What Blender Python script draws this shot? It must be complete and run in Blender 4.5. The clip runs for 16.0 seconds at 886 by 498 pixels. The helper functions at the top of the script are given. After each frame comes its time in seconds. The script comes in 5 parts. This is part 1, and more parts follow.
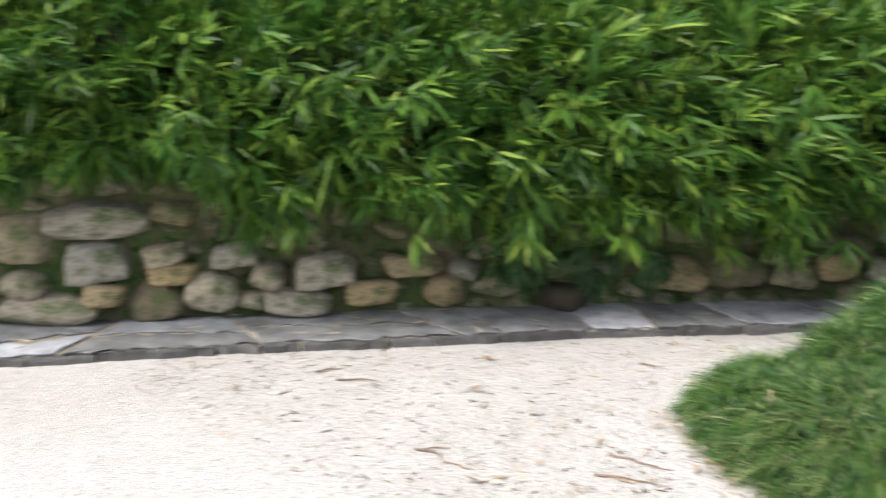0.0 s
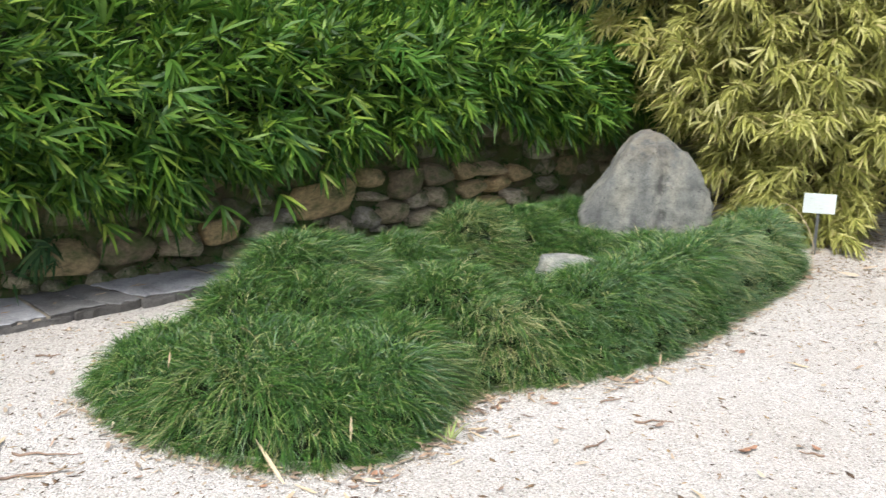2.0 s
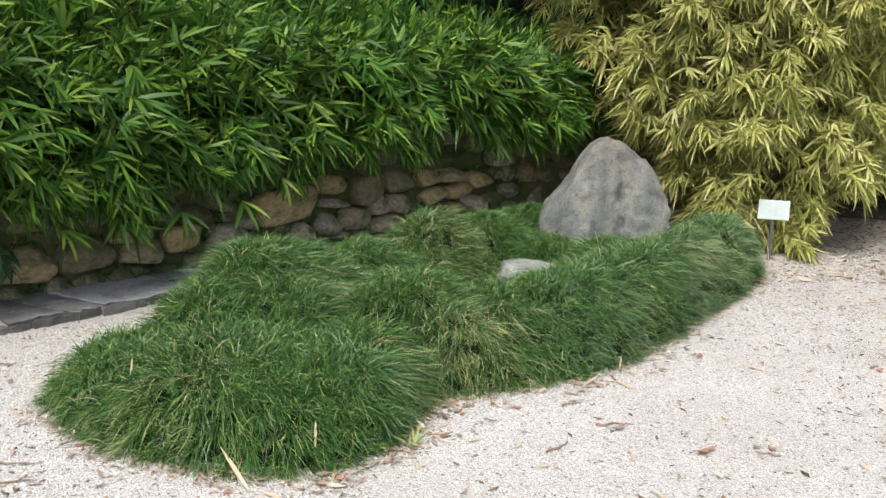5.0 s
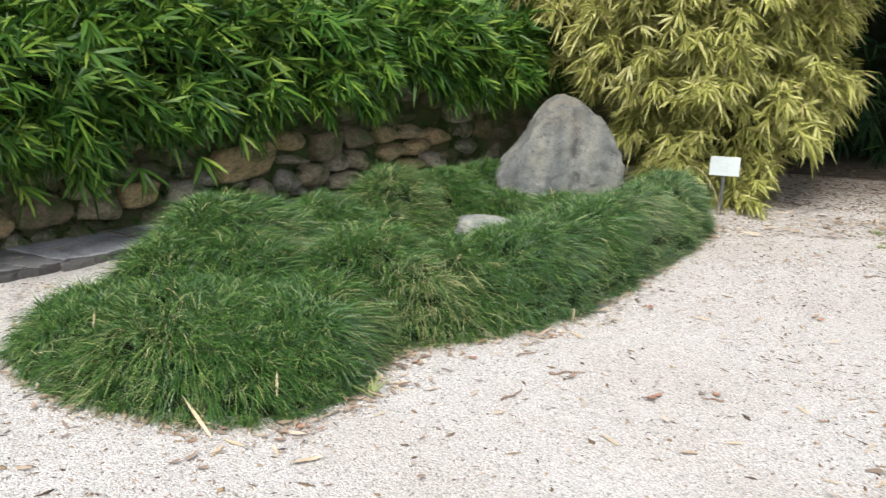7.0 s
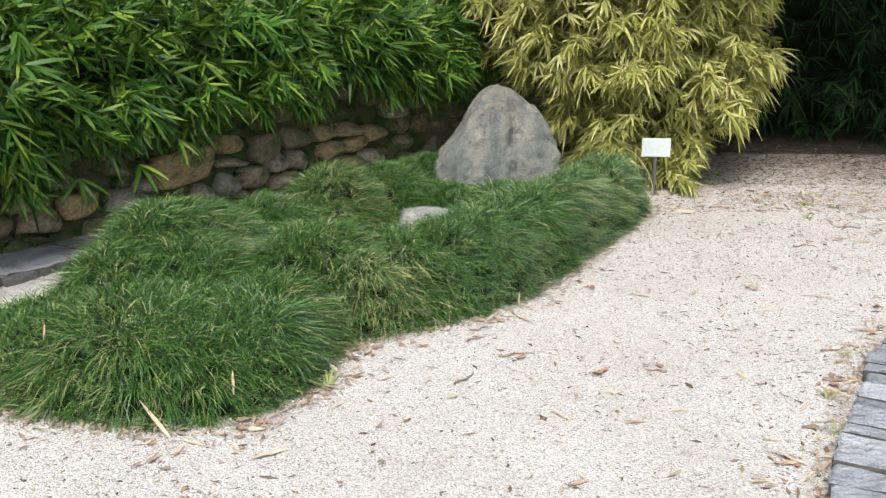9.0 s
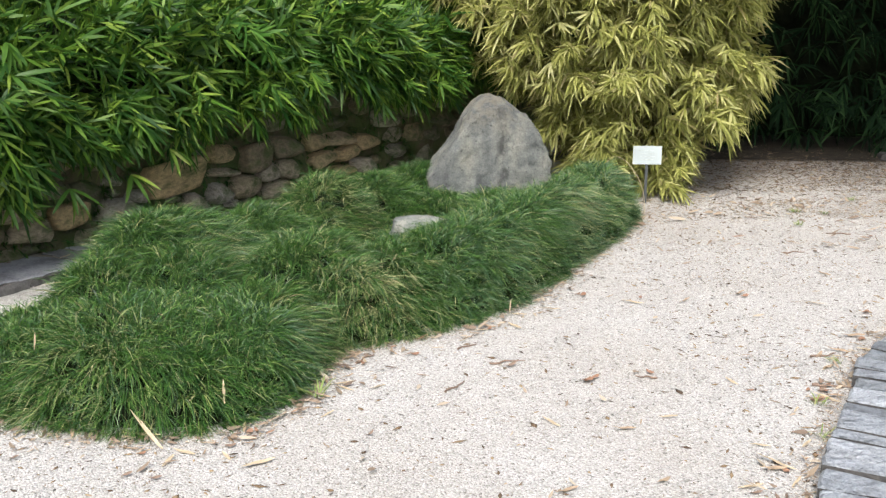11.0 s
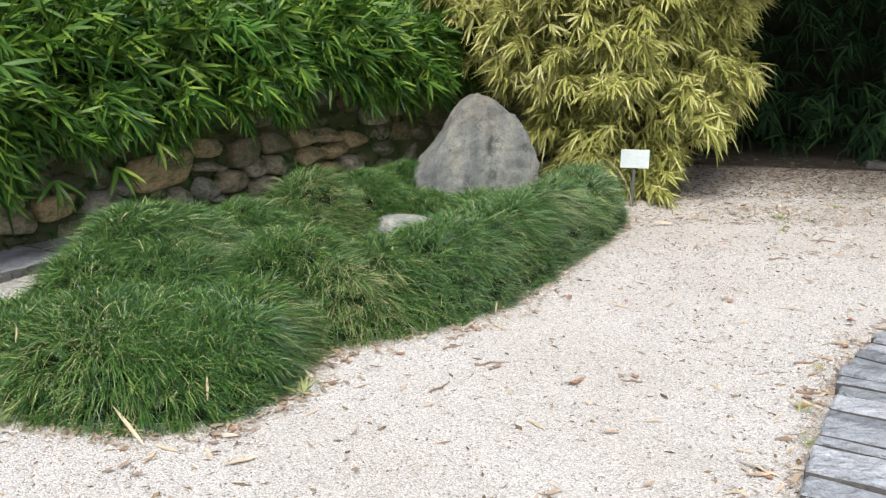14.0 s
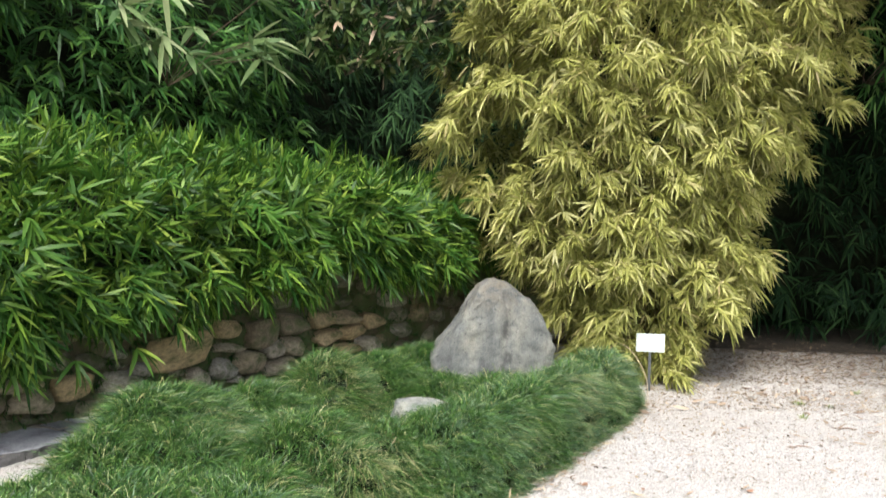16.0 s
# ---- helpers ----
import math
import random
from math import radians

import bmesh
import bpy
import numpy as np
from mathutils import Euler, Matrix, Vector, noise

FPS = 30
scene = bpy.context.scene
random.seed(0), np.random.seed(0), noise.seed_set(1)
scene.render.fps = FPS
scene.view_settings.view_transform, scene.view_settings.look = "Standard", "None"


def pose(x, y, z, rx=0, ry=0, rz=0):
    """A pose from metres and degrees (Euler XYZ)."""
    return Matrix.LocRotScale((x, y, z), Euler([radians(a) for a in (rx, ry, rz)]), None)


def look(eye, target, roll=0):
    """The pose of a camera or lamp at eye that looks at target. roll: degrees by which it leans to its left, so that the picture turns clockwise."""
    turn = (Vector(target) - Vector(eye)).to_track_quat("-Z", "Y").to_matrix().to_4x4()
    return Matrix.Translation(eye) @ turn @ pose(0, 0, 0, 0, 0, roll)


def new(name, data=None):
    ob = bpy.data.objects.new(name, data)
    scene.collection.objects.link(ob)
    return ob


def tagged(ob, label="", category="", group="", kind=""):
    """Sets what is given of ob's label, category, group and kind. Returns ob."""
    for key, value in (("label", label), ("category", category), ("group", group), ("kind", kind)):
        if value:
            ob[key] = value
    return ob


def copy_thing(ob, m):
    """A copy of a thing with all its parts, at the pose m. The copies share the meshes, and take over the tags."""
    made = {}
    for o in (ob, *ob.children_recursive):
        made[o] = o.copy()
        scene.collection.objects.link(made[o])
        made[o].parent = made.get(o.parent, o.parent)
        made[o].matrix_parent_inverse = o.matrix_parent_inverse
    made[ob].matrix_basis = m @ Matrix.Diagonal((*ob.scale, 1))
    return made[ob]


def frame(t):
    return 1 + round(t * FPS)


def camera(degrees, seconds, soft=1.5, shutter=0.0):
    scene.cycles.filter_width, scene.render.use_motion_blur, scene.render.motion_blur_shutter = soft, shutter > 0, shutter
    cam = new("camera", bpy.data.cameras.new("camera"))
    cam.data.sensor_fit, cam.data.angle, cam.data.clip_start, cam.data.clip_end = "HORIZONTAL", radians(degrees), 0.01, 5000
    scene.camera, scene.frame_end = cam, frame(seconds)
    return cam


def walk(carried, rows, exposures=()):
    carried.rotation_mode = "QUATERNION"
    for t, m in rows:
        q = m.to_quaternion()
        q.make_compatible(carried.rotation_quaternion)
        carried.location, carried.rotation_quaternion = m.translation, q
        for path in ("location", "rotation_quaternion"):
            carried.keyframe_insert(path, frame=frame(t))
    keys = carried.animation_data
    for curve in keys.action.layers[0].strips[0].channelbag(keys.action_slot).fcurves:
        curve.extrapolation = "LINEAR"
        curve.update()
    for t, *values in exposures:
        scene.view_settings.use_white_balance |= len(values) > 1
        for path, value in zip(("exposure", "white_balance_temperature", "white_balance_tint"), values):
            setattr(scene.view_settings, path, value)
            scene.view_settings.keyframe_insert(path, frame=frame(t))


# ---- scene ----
cam = camera(50.0, 16.0, soft=1.35, shutter=0.4)
PATH = [
    (0, (-0.079, 0.29, 1.389), (-1.46, 1.663, 0.933), 0.8),
    (0.5, (-0.051, 0.316, 1.363), (-1.028, 1.999, 0.903), 1.0),
    (1, (-0.043, 0.291, 1.359), (-0.711, 2.115, 0.882), 2.2),
    (1.5, (-0.029, 0.273, 1.348), (-0.448, 2.169, 0.87), 2.1),
    (2, (-0.009, 0.259, 1.362), (-0.314, 2.179, 0.894), 1.3),
    (2.5, (0.012, 0.239, 1.353), (-0.179, 2.181, 0.913), 1.4),
    (3, (0.009, 0.232, 1.374), (-0.125, 2.184, 0.957), 0.8),
    (3.5, (0.002, 0.22, 1.365), (-0.135, 2.178, 0.984), 1.0),
    (4, (-0.02, 0.218, 1.368), (-0.211, 2.163, 0.942), 0.6),
    (4.2, (-0.019, 0.217, 1.37), (-0.233, 2.163, 0.961), 0.5),
    (6.3, (-0.006, 0.256, 1.346), (-0.204, 2.173, 0.812), 3.0),
    (6.5, (0.012, 0.23, 1.379), (-0.217, 2.146, 0.852), 1.5),
    (7, (-0.001, 0.153, 1.371), (-0.134, 2.076, 0.836), 2.2),
    (7.5, (0.01, 0.106, 1.368), (-0.04, 2.033, 0.834), 1.7),
    (8, (-0.004, 0.086, 1.37), (-0.036, 2.01, 0.826), 1.5),
    (8.5, (-0.013, 0.065, 1.369), (-0.03, 1.989, 0.825), 1.1),
    (9, (-0.011, 0.071, 1.372), (-0.021, 1.997, 0.831), -0.1),
    (11.5, (0.007, 0.058, 1.373), (0.008, 1.989, 0.851), -0.3),
    (12, (0.005, 0.063, 1.374), (0.005, 1.992, 0.846), -0.1),
    (12.5, (0.004, 0.074, 1.368), (0.02, 2.002, 0.837), 0.3),
    (13, (0.004, 0.07, 1.367), (0.024, 1.999, 0.84), 0.6),
    (13.5, (-0.001, 0.067, 1.37), (0.027, 1.997, 0.846), 0.9),
    (14, (-0.007, 0.072, 1.373), (0.027, 2.002, 0.848), 1.1),
    (14.5, (-0.005, 0.07, 1.374), (0.021, 2.004, 0.864), 1.1),
    (15, (0.001, 0.06, 1.402), (0.019, 2.028, 1.043), 1.0),
    (15.5, (0.0, 0.044, 1.408), (-0.012, 2.026, 1.14), 1.0),
    (16, (0.025, 0.021, 1.408), (0.007, 2.015, 1.251), 1.3),
]
walk(cam, [(t, look(eye, target, roll)) for t, eye, target, roll in PATH],
     exposures=[(0.0, 1.35), (2.0, 1.26), (2.5, 1.24), (3.0, 1.04), (3.5, 1.06), (7.0, 1.13), (14.4, 1.12), (15.0, 1.06), (15.5, 1.08), (16.0, 1.43)])

# ---- sky and sun: a bright, thinly overcast day ----
world = bpy.data.worlds.new("overcast_sky")
scene.world = world
world.use_nodes = True
wn, wl = world.node_tree.nodes, world.node_tree.links
sky = wn.new("ShaderNodeTexSky")
sky.sky_type = "NISHITA"
sky.sun_disc = False
sky.sun_elevation = radians(53)
sky.sun_rotation = radians(192)
sky.dust_density = 4.0
sky.air_density = 1.0
haze = wn.new("ShaderNodeHueSaturation")
haze.inputs["Saturation"].default_value = 0.7
wl.new(sky.outputs[0], haze.inputs["Color"])
wl.new(haze.outputs[0], wn["Background"].inputs[0])
wn["Background"].inputs[1].default_value = 0.12
sun_data = bpy.data.lights.new("sun", "SUN")
sun_data.energy = 1.6
sun_data.angle = radians(25)
sun_data.color = (1.0, 0.97, 0.93)
sun = new("sun", sun_data)
sun.matrix_world = look((-1.45, -6.85, 9.3), (0, 0, 0))

# ---- small tools ----
rng = np.random.default_rng(7)
rnd = random.Random(11)


def mesh_of(name, verts, faces, smooth=True):
    me = bpy.data.meshes.new(name)
    me.from_pydata([tuple(v) for v in verts], [], faces)
    me.polygons.foreach_set("use_smooth", [smooth] * len(me.polygons))
    me.update()
    return me


def part(name, data, material, parent=None, label=""):
    """Links a mesh, or a bmesh, as one object, under a thing where one is given."""
    if isinstance(data, bmesh.types.BMesh):
        me = bpy.data.meshes.new(name)
        data.to_mesh(me)
        data.free()
        data = me
    if not data.materials:
        data.materials.append(material)
    ob = new(name, data)
    if parent is not None:
        ob.parent = parent
    if label:
        tagged(ob, label)
    return ob


def smooth(bm):
    for f in bm.faces:
        f.smooth = True
    return bm


def unit(a):
    return a / np.maximum(np.linalg.norm(a, axis=-1, keepdims=True), 1e-9)


# ---- materials ----
def material(name):
    m = bpy.data.materials.new(name)
    m.use_nodes = True
    n, l = m.node_tree.nodes, m.node_tree.links
    return m, n, l, n["Principled BSDF"]


def ramp(n, l, source, stops):
    r = n.new("ShaderNodeValToRGB")
    e = r.color_ramp.elements
    while len(e) < len(stops):
        e.new(0.5)
    for k, (p, c) in zip(e, stops):
        k.position, k.color = p, (*c, 1)
    l.new(source, r.inputs[0])
    return r.outputs[0]


def tex_noise(n, l, scale, detail=4, rough=0.55, coords="Object"):
    c = n.new("ShaderNodeTexCoord")
    t = n.new("ShaderNodeTexNoise")
    t.inputs["Scale"].default_value, t.inputs["Detail"].default_value, t.inputs["Roughness"].default_value = scale, detail, rough
    l.new(c.outputs[coords], t.inputs["Vector"])
    return t.outputs["Fac"]


def mix(n, l, fac, a, b, mode="MIX"):
    m = n.new("ShaderNodeMix")
    m.data_type, m.blend_type = "RGBA", mode
    for sock, v in ((m.inputs[0], fac), (m.inputs[6], a), (m.inputs[7], b)):
        if isinstance(v, (int, float)):
            sock.default_value = v
        elif isinstance(v, tuple):
            sock.default_value = (*v, 1)
        else:
            l.new(v, sock)
    return m.outputs[2]


def bump(n, l, height, strength, distance, bsdf):
    b = n.new("ShaderNodeBump")
    b.inputs["Strength"].default_value, b.inputs["Distance"].default_value = strength, distance
    l.new(height, b.inputs["Height"])
    l.new(b.outputs[0], bsdf.inputs["Normal"])


def leaf_material(name, stops, patch=None, rough=0.42, through_light=0.3):
    """Leaves: a tint for each leaf, larger patches over the plant, some light coming through."""
    m, n, l, p = material(name)
    g = n.new("ShaderNodeNewGeometry")
    col = ramp(n, l, g.outputs["Random Per Island"], stops)
    if patch:
        fac = ramp(n, l, tex_noise(n, l, patch[0], 3), [(patch[1], (0, 0, 0)), (patch[2], (1, 1, 1))])
        col = mix(n, l, fac, col, patch[3])
    streak = tex_noise(n, l, 60, 2)
    col = mix(n, l, 0.25, col, ramp(n, l, streak, [(0.3, (0.45, 0.45, 0.45)), (0.7, (1.0, 1.0, 1.0))]), "MULTIPLY")
    l.new(col, p.inputs["Base Color"])
    p.inputs["Roughness"].default_value = rough
    p.inputs["Specular IOR Level"].default_value = 0.28
    t = n.new("ShaderNodeBsdfTranslucent")
    l.new(col, t.inputs["Color"])
    s = n.new("ShaderNodeMixShader")
    s.inputs[0].default_value = through_light
    l.new(p.outputs[0], s.inputs[1])
    l.new(t.outputs[0], s.inputs[2])
    l.new(s.outputs[0], n["Material Output"].inputs[0])
    return m


def leaf_material_each(name, stops, through_light=0.3):
    """The same for leaves that are objects of their own."""
    m = leaf_material(name, stops, None, 0.42, through_light)
    n, l = m.node_tree.nodes, m.node_tree.links
    o = n.new("ShaderNodeObjectInfo")
    for node in n:
        if node.type == "VALTORGB":
            for link in node.inputs[0].links:
                if link.from_node.type == "NEW_GEOMETRY":
                    l.new(o.outputs["Random"], node.inputs[0])
                    return m
    return m


def stone_material(name, stops, tint_scale=9.0, moss=0.0, moss_scale=5.0, rough=0.85, relief=0.012, random_tint=True):
    m, n, l, p = material(name)
    if random_tint:
        o = n.new("ShaderNodeObjectInfo")
        base = ramp(n, l, o.outputs["Random"], stops)
    else:
        base = ramp(n, l, tex_noise(n, l, tint_scale * 0.3, 5, 0.6), stops)
    cloud = tex_noise(n, l, tint_scale, 6, 0.65)
    col = mix(n, l, 0.75, base, ramp(n, l, cloud, [(0.34, (0.42, 0.41, 0.4)), (0.5, (0.93, 0.92, 0.9)), (0.66, (1.3, 1.28, 1.22))]), "MULTIPLY")
    grain = tex_noise(n, l, tint_scale * 12, 4, 0.7)
    col = mix(n, l, 0.5, col, ramp(n, l, grain, [(0.36, (0.5, 0.5, 0.5)), (0.6, (1.15, 1.15, 1.15))]), "MULTIPLY")
    if moss:
        fac = ramp(n, l, tex_noise(n, l, moss_scale, 5, 0.7), [(0.62 - moss, (0, 0, 0)), (0.72 - moss * 0.5, (1, 1, 1))])
        col = mix(n, l, fac, col, (0.085, 0.125, 0.035))
    l.new(col, p.inputs["Base Color"])
    p.inputs["Roughness"].default_value = rough
    h = n.new("ShaderNodeMath")
    h.operation = "ADD"
    l.new(cloud, h.inputs[0])
    l.new(grain, h.inputs[1])
    bump(n, l, h.outputs[0], 0.7, relief, p)
    return m


def gravel_material():
    m, n, l, p = material("pale_gravel")
    c = n.new("ShaderNodeTexCoord")
    v = n.new("ShaderNodeTexVoronoi")
    v.inputs["Scale"].default_value = 155.0
    l.new(c.outputs["Object"], v.inputs["Vector"])
    bw = n.new("ShaderNodeSeparateColor")
    l.new(v.outputs["Color"], bw.inputs[0])
    col = ramp(n, l, bw.outputs[0], [(0.0, (0.24, 0.23, 0.21)), (0.05, (0.42, 0.412, 0.395)), (0.3, (0.535, 0.528, 0.508)), (0.65, (0.6, 0.592, 0.572)), (1.0, (0.69, 0.683, 0.665))])
    joint = ramp(n, l, v.outputs["Distance"], [(0.25, (1, 1, 1)), (0.8, (0.66, 0.63, 0.6))])
    col = mix(n, l, 0.8, col, joint, "MULTIPLY")
    cloud = tex_noise(n, l, 1.1, 5, 0.6)
    col = mix(n, l, 0.8, col, ramp(n, l, cloud, [(0.3, (0.85, 0.82, 0.78)), (0.6, (1.0, 1.0, 1.0))]), "MULTIPLY")
    # fine brown leaf crumbs
    crumb = ramp(n, l, tex_noise(n, l, 38, 3, 0.6), [(0.665, (0, 0, 0)), (0.72, (1, 1, 1))])
    col = mix(n, l, crumb, col, (0.2, 0.13, 0.08))
    l.new(col, p.inputs["Base Color"])
    p.inputs["Roughness"].default_value = 0.9
    bump(n, l, v.outputs["Distance"], 0.9, -0.006, p)
    return m


GRAVEL = gravel_material()
PEBBLE = leaf_material("pebble_stone", [(0.0, (0.16, 0.15, 0.14)), (0.14, (0.42, 0.4, 0.37)), (0.45, (0.52, 0.508, 0.487)), (0.8, (0.6, 0.592, 0.572)), (1.0, (0.69, 0.683, 0.665))], rough=0.85, through_light=0.0)
CRUMB = leaf_material("brown_crumbs", [(0.0, (0.08, 0.055, 0.04)), (0.5, (0.22, 0.15, 0.09)), (1.0, (0.42, 0.31, 0.18))], rough=0.9, through_light=0.05)
LITTER = leaf_material("grey_brown_litter", [(0.0, (0.07, 0.055, 0.045)), (0.6, (0.17, 0.13, 0.1)), (1.0, (0.34, 0.26, 0.17))], rough=0.9, through_light=0.05)
FIELDSTONE = stone_material("fieldstone", [(0.0, (0.18, 0.17, 0.11)), (0.2, (0.33, 0.3, 0.19)), (0.4, (0.38, 0.36, 0.26)), (0.55, (0.2, 0.19, 0.13)), (0.7, (0.36, 0.3, 0.165)), (0.85, (0.44, 0.42, 0.33)), (1.0, (0.23, 0.205, 0.135))], moss=0.15, moss_scale=1.3, relief=0.02)
PALE_STONE = stone_material("pale_fieldstone", [(0.0, (0.4, 0.33, 0.21)), (0.4, (0.54, 0.47, 0.34)), (0.7, (0.43, 0.41, 0.36)), (1.0, (0.6, 0.53, 0.4))], moss=0.12, moss_scale=1.3, relief=0.02)
OCHRE_STONE = stone_material("ochre_fieldstone", [(0.0, (0.5, 0.39, 0.22)), (0.5, (0.6, 0.46, 0.24)), (1.0, (0.48, 0.39, 0.25))], moss=0.09, moss_scale=1.3, relief=0.02)
BROWN_STONE = stone_material("brown_fieldstone", [(0.0, (0.25, 0.2, 0.13)), (1.0, (0.32, 0.27, 0.185))], moss=0.13, moss_scale=1.3)
WALL_EARTH = stone_material("wall_mortar", [(0.3, (0.12, 0.1, 0.06)), (0.7, (0.26, 0.21, 0.13))], moss=0.24, random_tint=False, relief=0.03)
SLATE = stone_material("bluestone_slab", [(0.0, (0.16, 0.163, 0.168)), (0.3, (0.26, 0.268, 0.28)), (0.5, (0.19, 0.194, 0.2)), (0.8, (0.33, 0.345, 0.37)), (1.0, (0.4, 0.42, 0.46))], tint_scale=7.0, relief=0.008, rough=0.7)
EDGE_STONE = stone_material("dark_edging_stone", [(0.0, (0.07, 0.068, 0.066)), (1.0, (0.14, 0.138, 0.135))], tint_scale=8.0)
SAND = stone_material("sandy_mortar", [(0.3, (0.27, 0.235, 0.18)), (0.7, (0.5, 0.45, 0.36))], random_tint=False, relief=0.02)


def slate_material():
    """Split slate: a tint for each piece, fine ridges along it, pale scuffs and dark flecks."""
    m, n, l, p = material("split_slate")
    o = n.new("ShaderNodeObjectInfo")
    base = ramp(n, l, o.outputs["Random"], [(0.0, (0.2, 0.22, 0.245)), (0.3, (0.35, 0.38, 0.415)), (0.55, (0.25, 0.275, 0.3)), (0.8, (0.38, 0.41, 0.45)), (1.0, (0.48, 0.51, 0.55))])
    c = n.new("ShaderNodeTexCoord")
    mp = n.new("ShaderNodeMapping")
    mp.inputs["Rotation"].default_value = (0, 0, radians(30))
    mp.inputs["Scale"].default_value = (13.0, 19.0, 16.0)
    l.new(c.outputs["Object"], mp.inputs["Vector"])
    st = n.new("ShaderNodeTexNoise")
    st.inputs["Scale"].default_value, st.inputs["Detail"].default_value, st.inputs["Roughness"].default_value = 1.0, 6, 0.65
    l.new(mp.outputs[0], st.inputs["Vector"])
    cloud, grain = tex_noise(n, l, 11, 6, 0.7), tex_noise(n, l, 130, 4, 0.7)
    col = mix(n, l, 0.32, base, ramp(n, l, st.outputs["Fac"], [(0.36, (0.5, 0.5, 0.52)), (0.5, (0.98, 0.98, 0.98)), (0.62, (1.25, 1.25, 1.24))]), "MULTIPLY")
    col = mix(n, l, 0.55, col, ramp(n, l, cloud, [(0.35, (0.55, 0.54, 0.52)), (0.5, (1.0, 1.0, 1.0)), (0.65, (1.2, 1.2, 1.2))]), "MULTIPLY")
    col = mix(n, l, 0.5, col, ramp(n, l, grain, [(0.35, (0.55, 0.55, 0.55)), (0.6, (1.15, 1.15, 1.15))]), "MULTIPLY")
    l.new(col, p.inputs["Base Color"])
    p.inputs["Roughness"].default_value = 0.75
    h = n.new("ShaderNodeMath")
    h.operation = "ADD"
    l.new(st.outputs["Fac"], h.inputs[0])
    l.new(cloud, h.inputs[1])
    bump(n, l, h.outputs[0], 1.0, 0.05, p)
    return m


KERB_SLATE = slate_material()
# Darker slate for side faces: soil, plus the joints' shade put into colour.
SLATE_SIDE = stone_material("soil_and_shade_slate", [(0.0, (0.06, 0.06, 0.06)), (1.0, (0.12, 0.115, 0.11))], tint_scale=12.0)
# Near-black paint that stands in for shade inside plants and under grass.
SHADE = stone_material("painted_inner_shade", [(0.3, (0.012, 0.016, 0.01)), (0.7, (0.026, 0.034, 0.018))], random_tint=False, relief=0.05)
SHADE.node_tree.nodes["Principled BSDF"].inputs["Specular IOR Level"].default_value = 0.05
SOIL = stone_material("dark_soil", [(0.3, (0.03, 0.025, 0.018)), (0.7, (0.07, 0.055, 0.035))], random_tint=False, relief=0.02)
HEDGE_LEAF = leaf_material("green_bamboo_leaf", [(0.0, (0.014, 0.055, 0.009)), (0.35, (0.036, 0.096, 0.013)), (0.7, (0.08, 0.168, 0.02)), (0.93, (0.155, 0.26, 0.034)), (1.0, (0.26, 0.36, 0.06))], patch=(2.2, 0.5, 0.8, (0.05, 0.15, 0.022)), through_light=0.22)
HEDGE_LEAF.node_tree.nodes["Principled BSDF"].inputs["Specular IOR Level"].default_value = 0.2
HEDGE_LEAF_ONE = leaf_material_each("green_bamboo_leaf_single", [(0.0, (0.03, 0.09, 0.014)), (0.5, (0.075, 0.165, 0.022)), (0.85, (0.14, 0.25, 0.036)), (1.0, (0.26, 0.34, 0.06))])
GOLD_LEAF_ONE = leaf_material_each("golden_bamboo_leaf_single", [(0.0, (0.29, 0.3, 0.1)), (0.5, (0.41, 0.405, 0.16)), (1.0, (0.53, 0.515, 0.26))])
DARK_LEAF = leaf_material("dark_bamboo_leaf", [(0.0, (0.024, 0.075, 0.018)), (0.6, (0.05, 0.145, 0.03)), (1.0, (0.12, 0.24, 0.045))])
GOLD_LEAF = leaf_material("golden_bamboo_leaf", [(0.0, (0.21, 0.23, 0.055)), (0.3, (0.32, 0.335, 0.09)), (0.65, (0.43, 0.435, 0.135)), (0.9, (0.57, 0.56, 0.235)), (1.0, (0.36, 0.3, 0.14))], patch=(2.6, 0.52, 0.8, (0.3, 0.32, 0.085)))
# Leaf colours darkened to paint in the deep shade at the back.
BACK_LEAF = leaf_material("shade_painted_bamboo_leaf", [(0.0, (0.007, 0.02, 0.009)), (0.6, (0.017, 0.044, 0.016)), (1.0, (0.042, 0.09, 0.03))], rough=0.8, through_light=0.1)
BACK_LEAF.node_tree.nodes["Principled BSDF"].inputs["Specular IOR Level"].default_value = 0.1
FERN_LEAF = leaf_material("fern_leaf", [(0.0, (0.03, 0.08, 0.03)), (0.7, (0.07, 0.15, 0.05)), (1.0, (0.14, 0.23, 0.08))], through_light=0.2)
WEED_LEAF = leaf_material_each("weed_leaf", [(0.0, (0.16, 0.24, 0.06)), (0.6, (0.28, 0.36, 0.12)), (1.0, (0.42, 0.42, 0.2))])
PALE_LEAF = leaf_material("variegated_leaf", [(0.0, (0.08, 0.15, 0.05)), (0.5, (0.17, 0.25, 0.1)), (1.0, (0.4, 0.45, 0.24))])
OVAL_LEAF = leaf_material("olive_shrub_leaf", [(0.0, (0.02, 0.05, 0.015)), (0.5, (0.06, 0.11, 0.03)), (0.85, (0.15, 0.2, 0.07)), (0.95, (0.34, 0.27, 0.18)), (1.0, (0.45, 0.33, 0.24))])


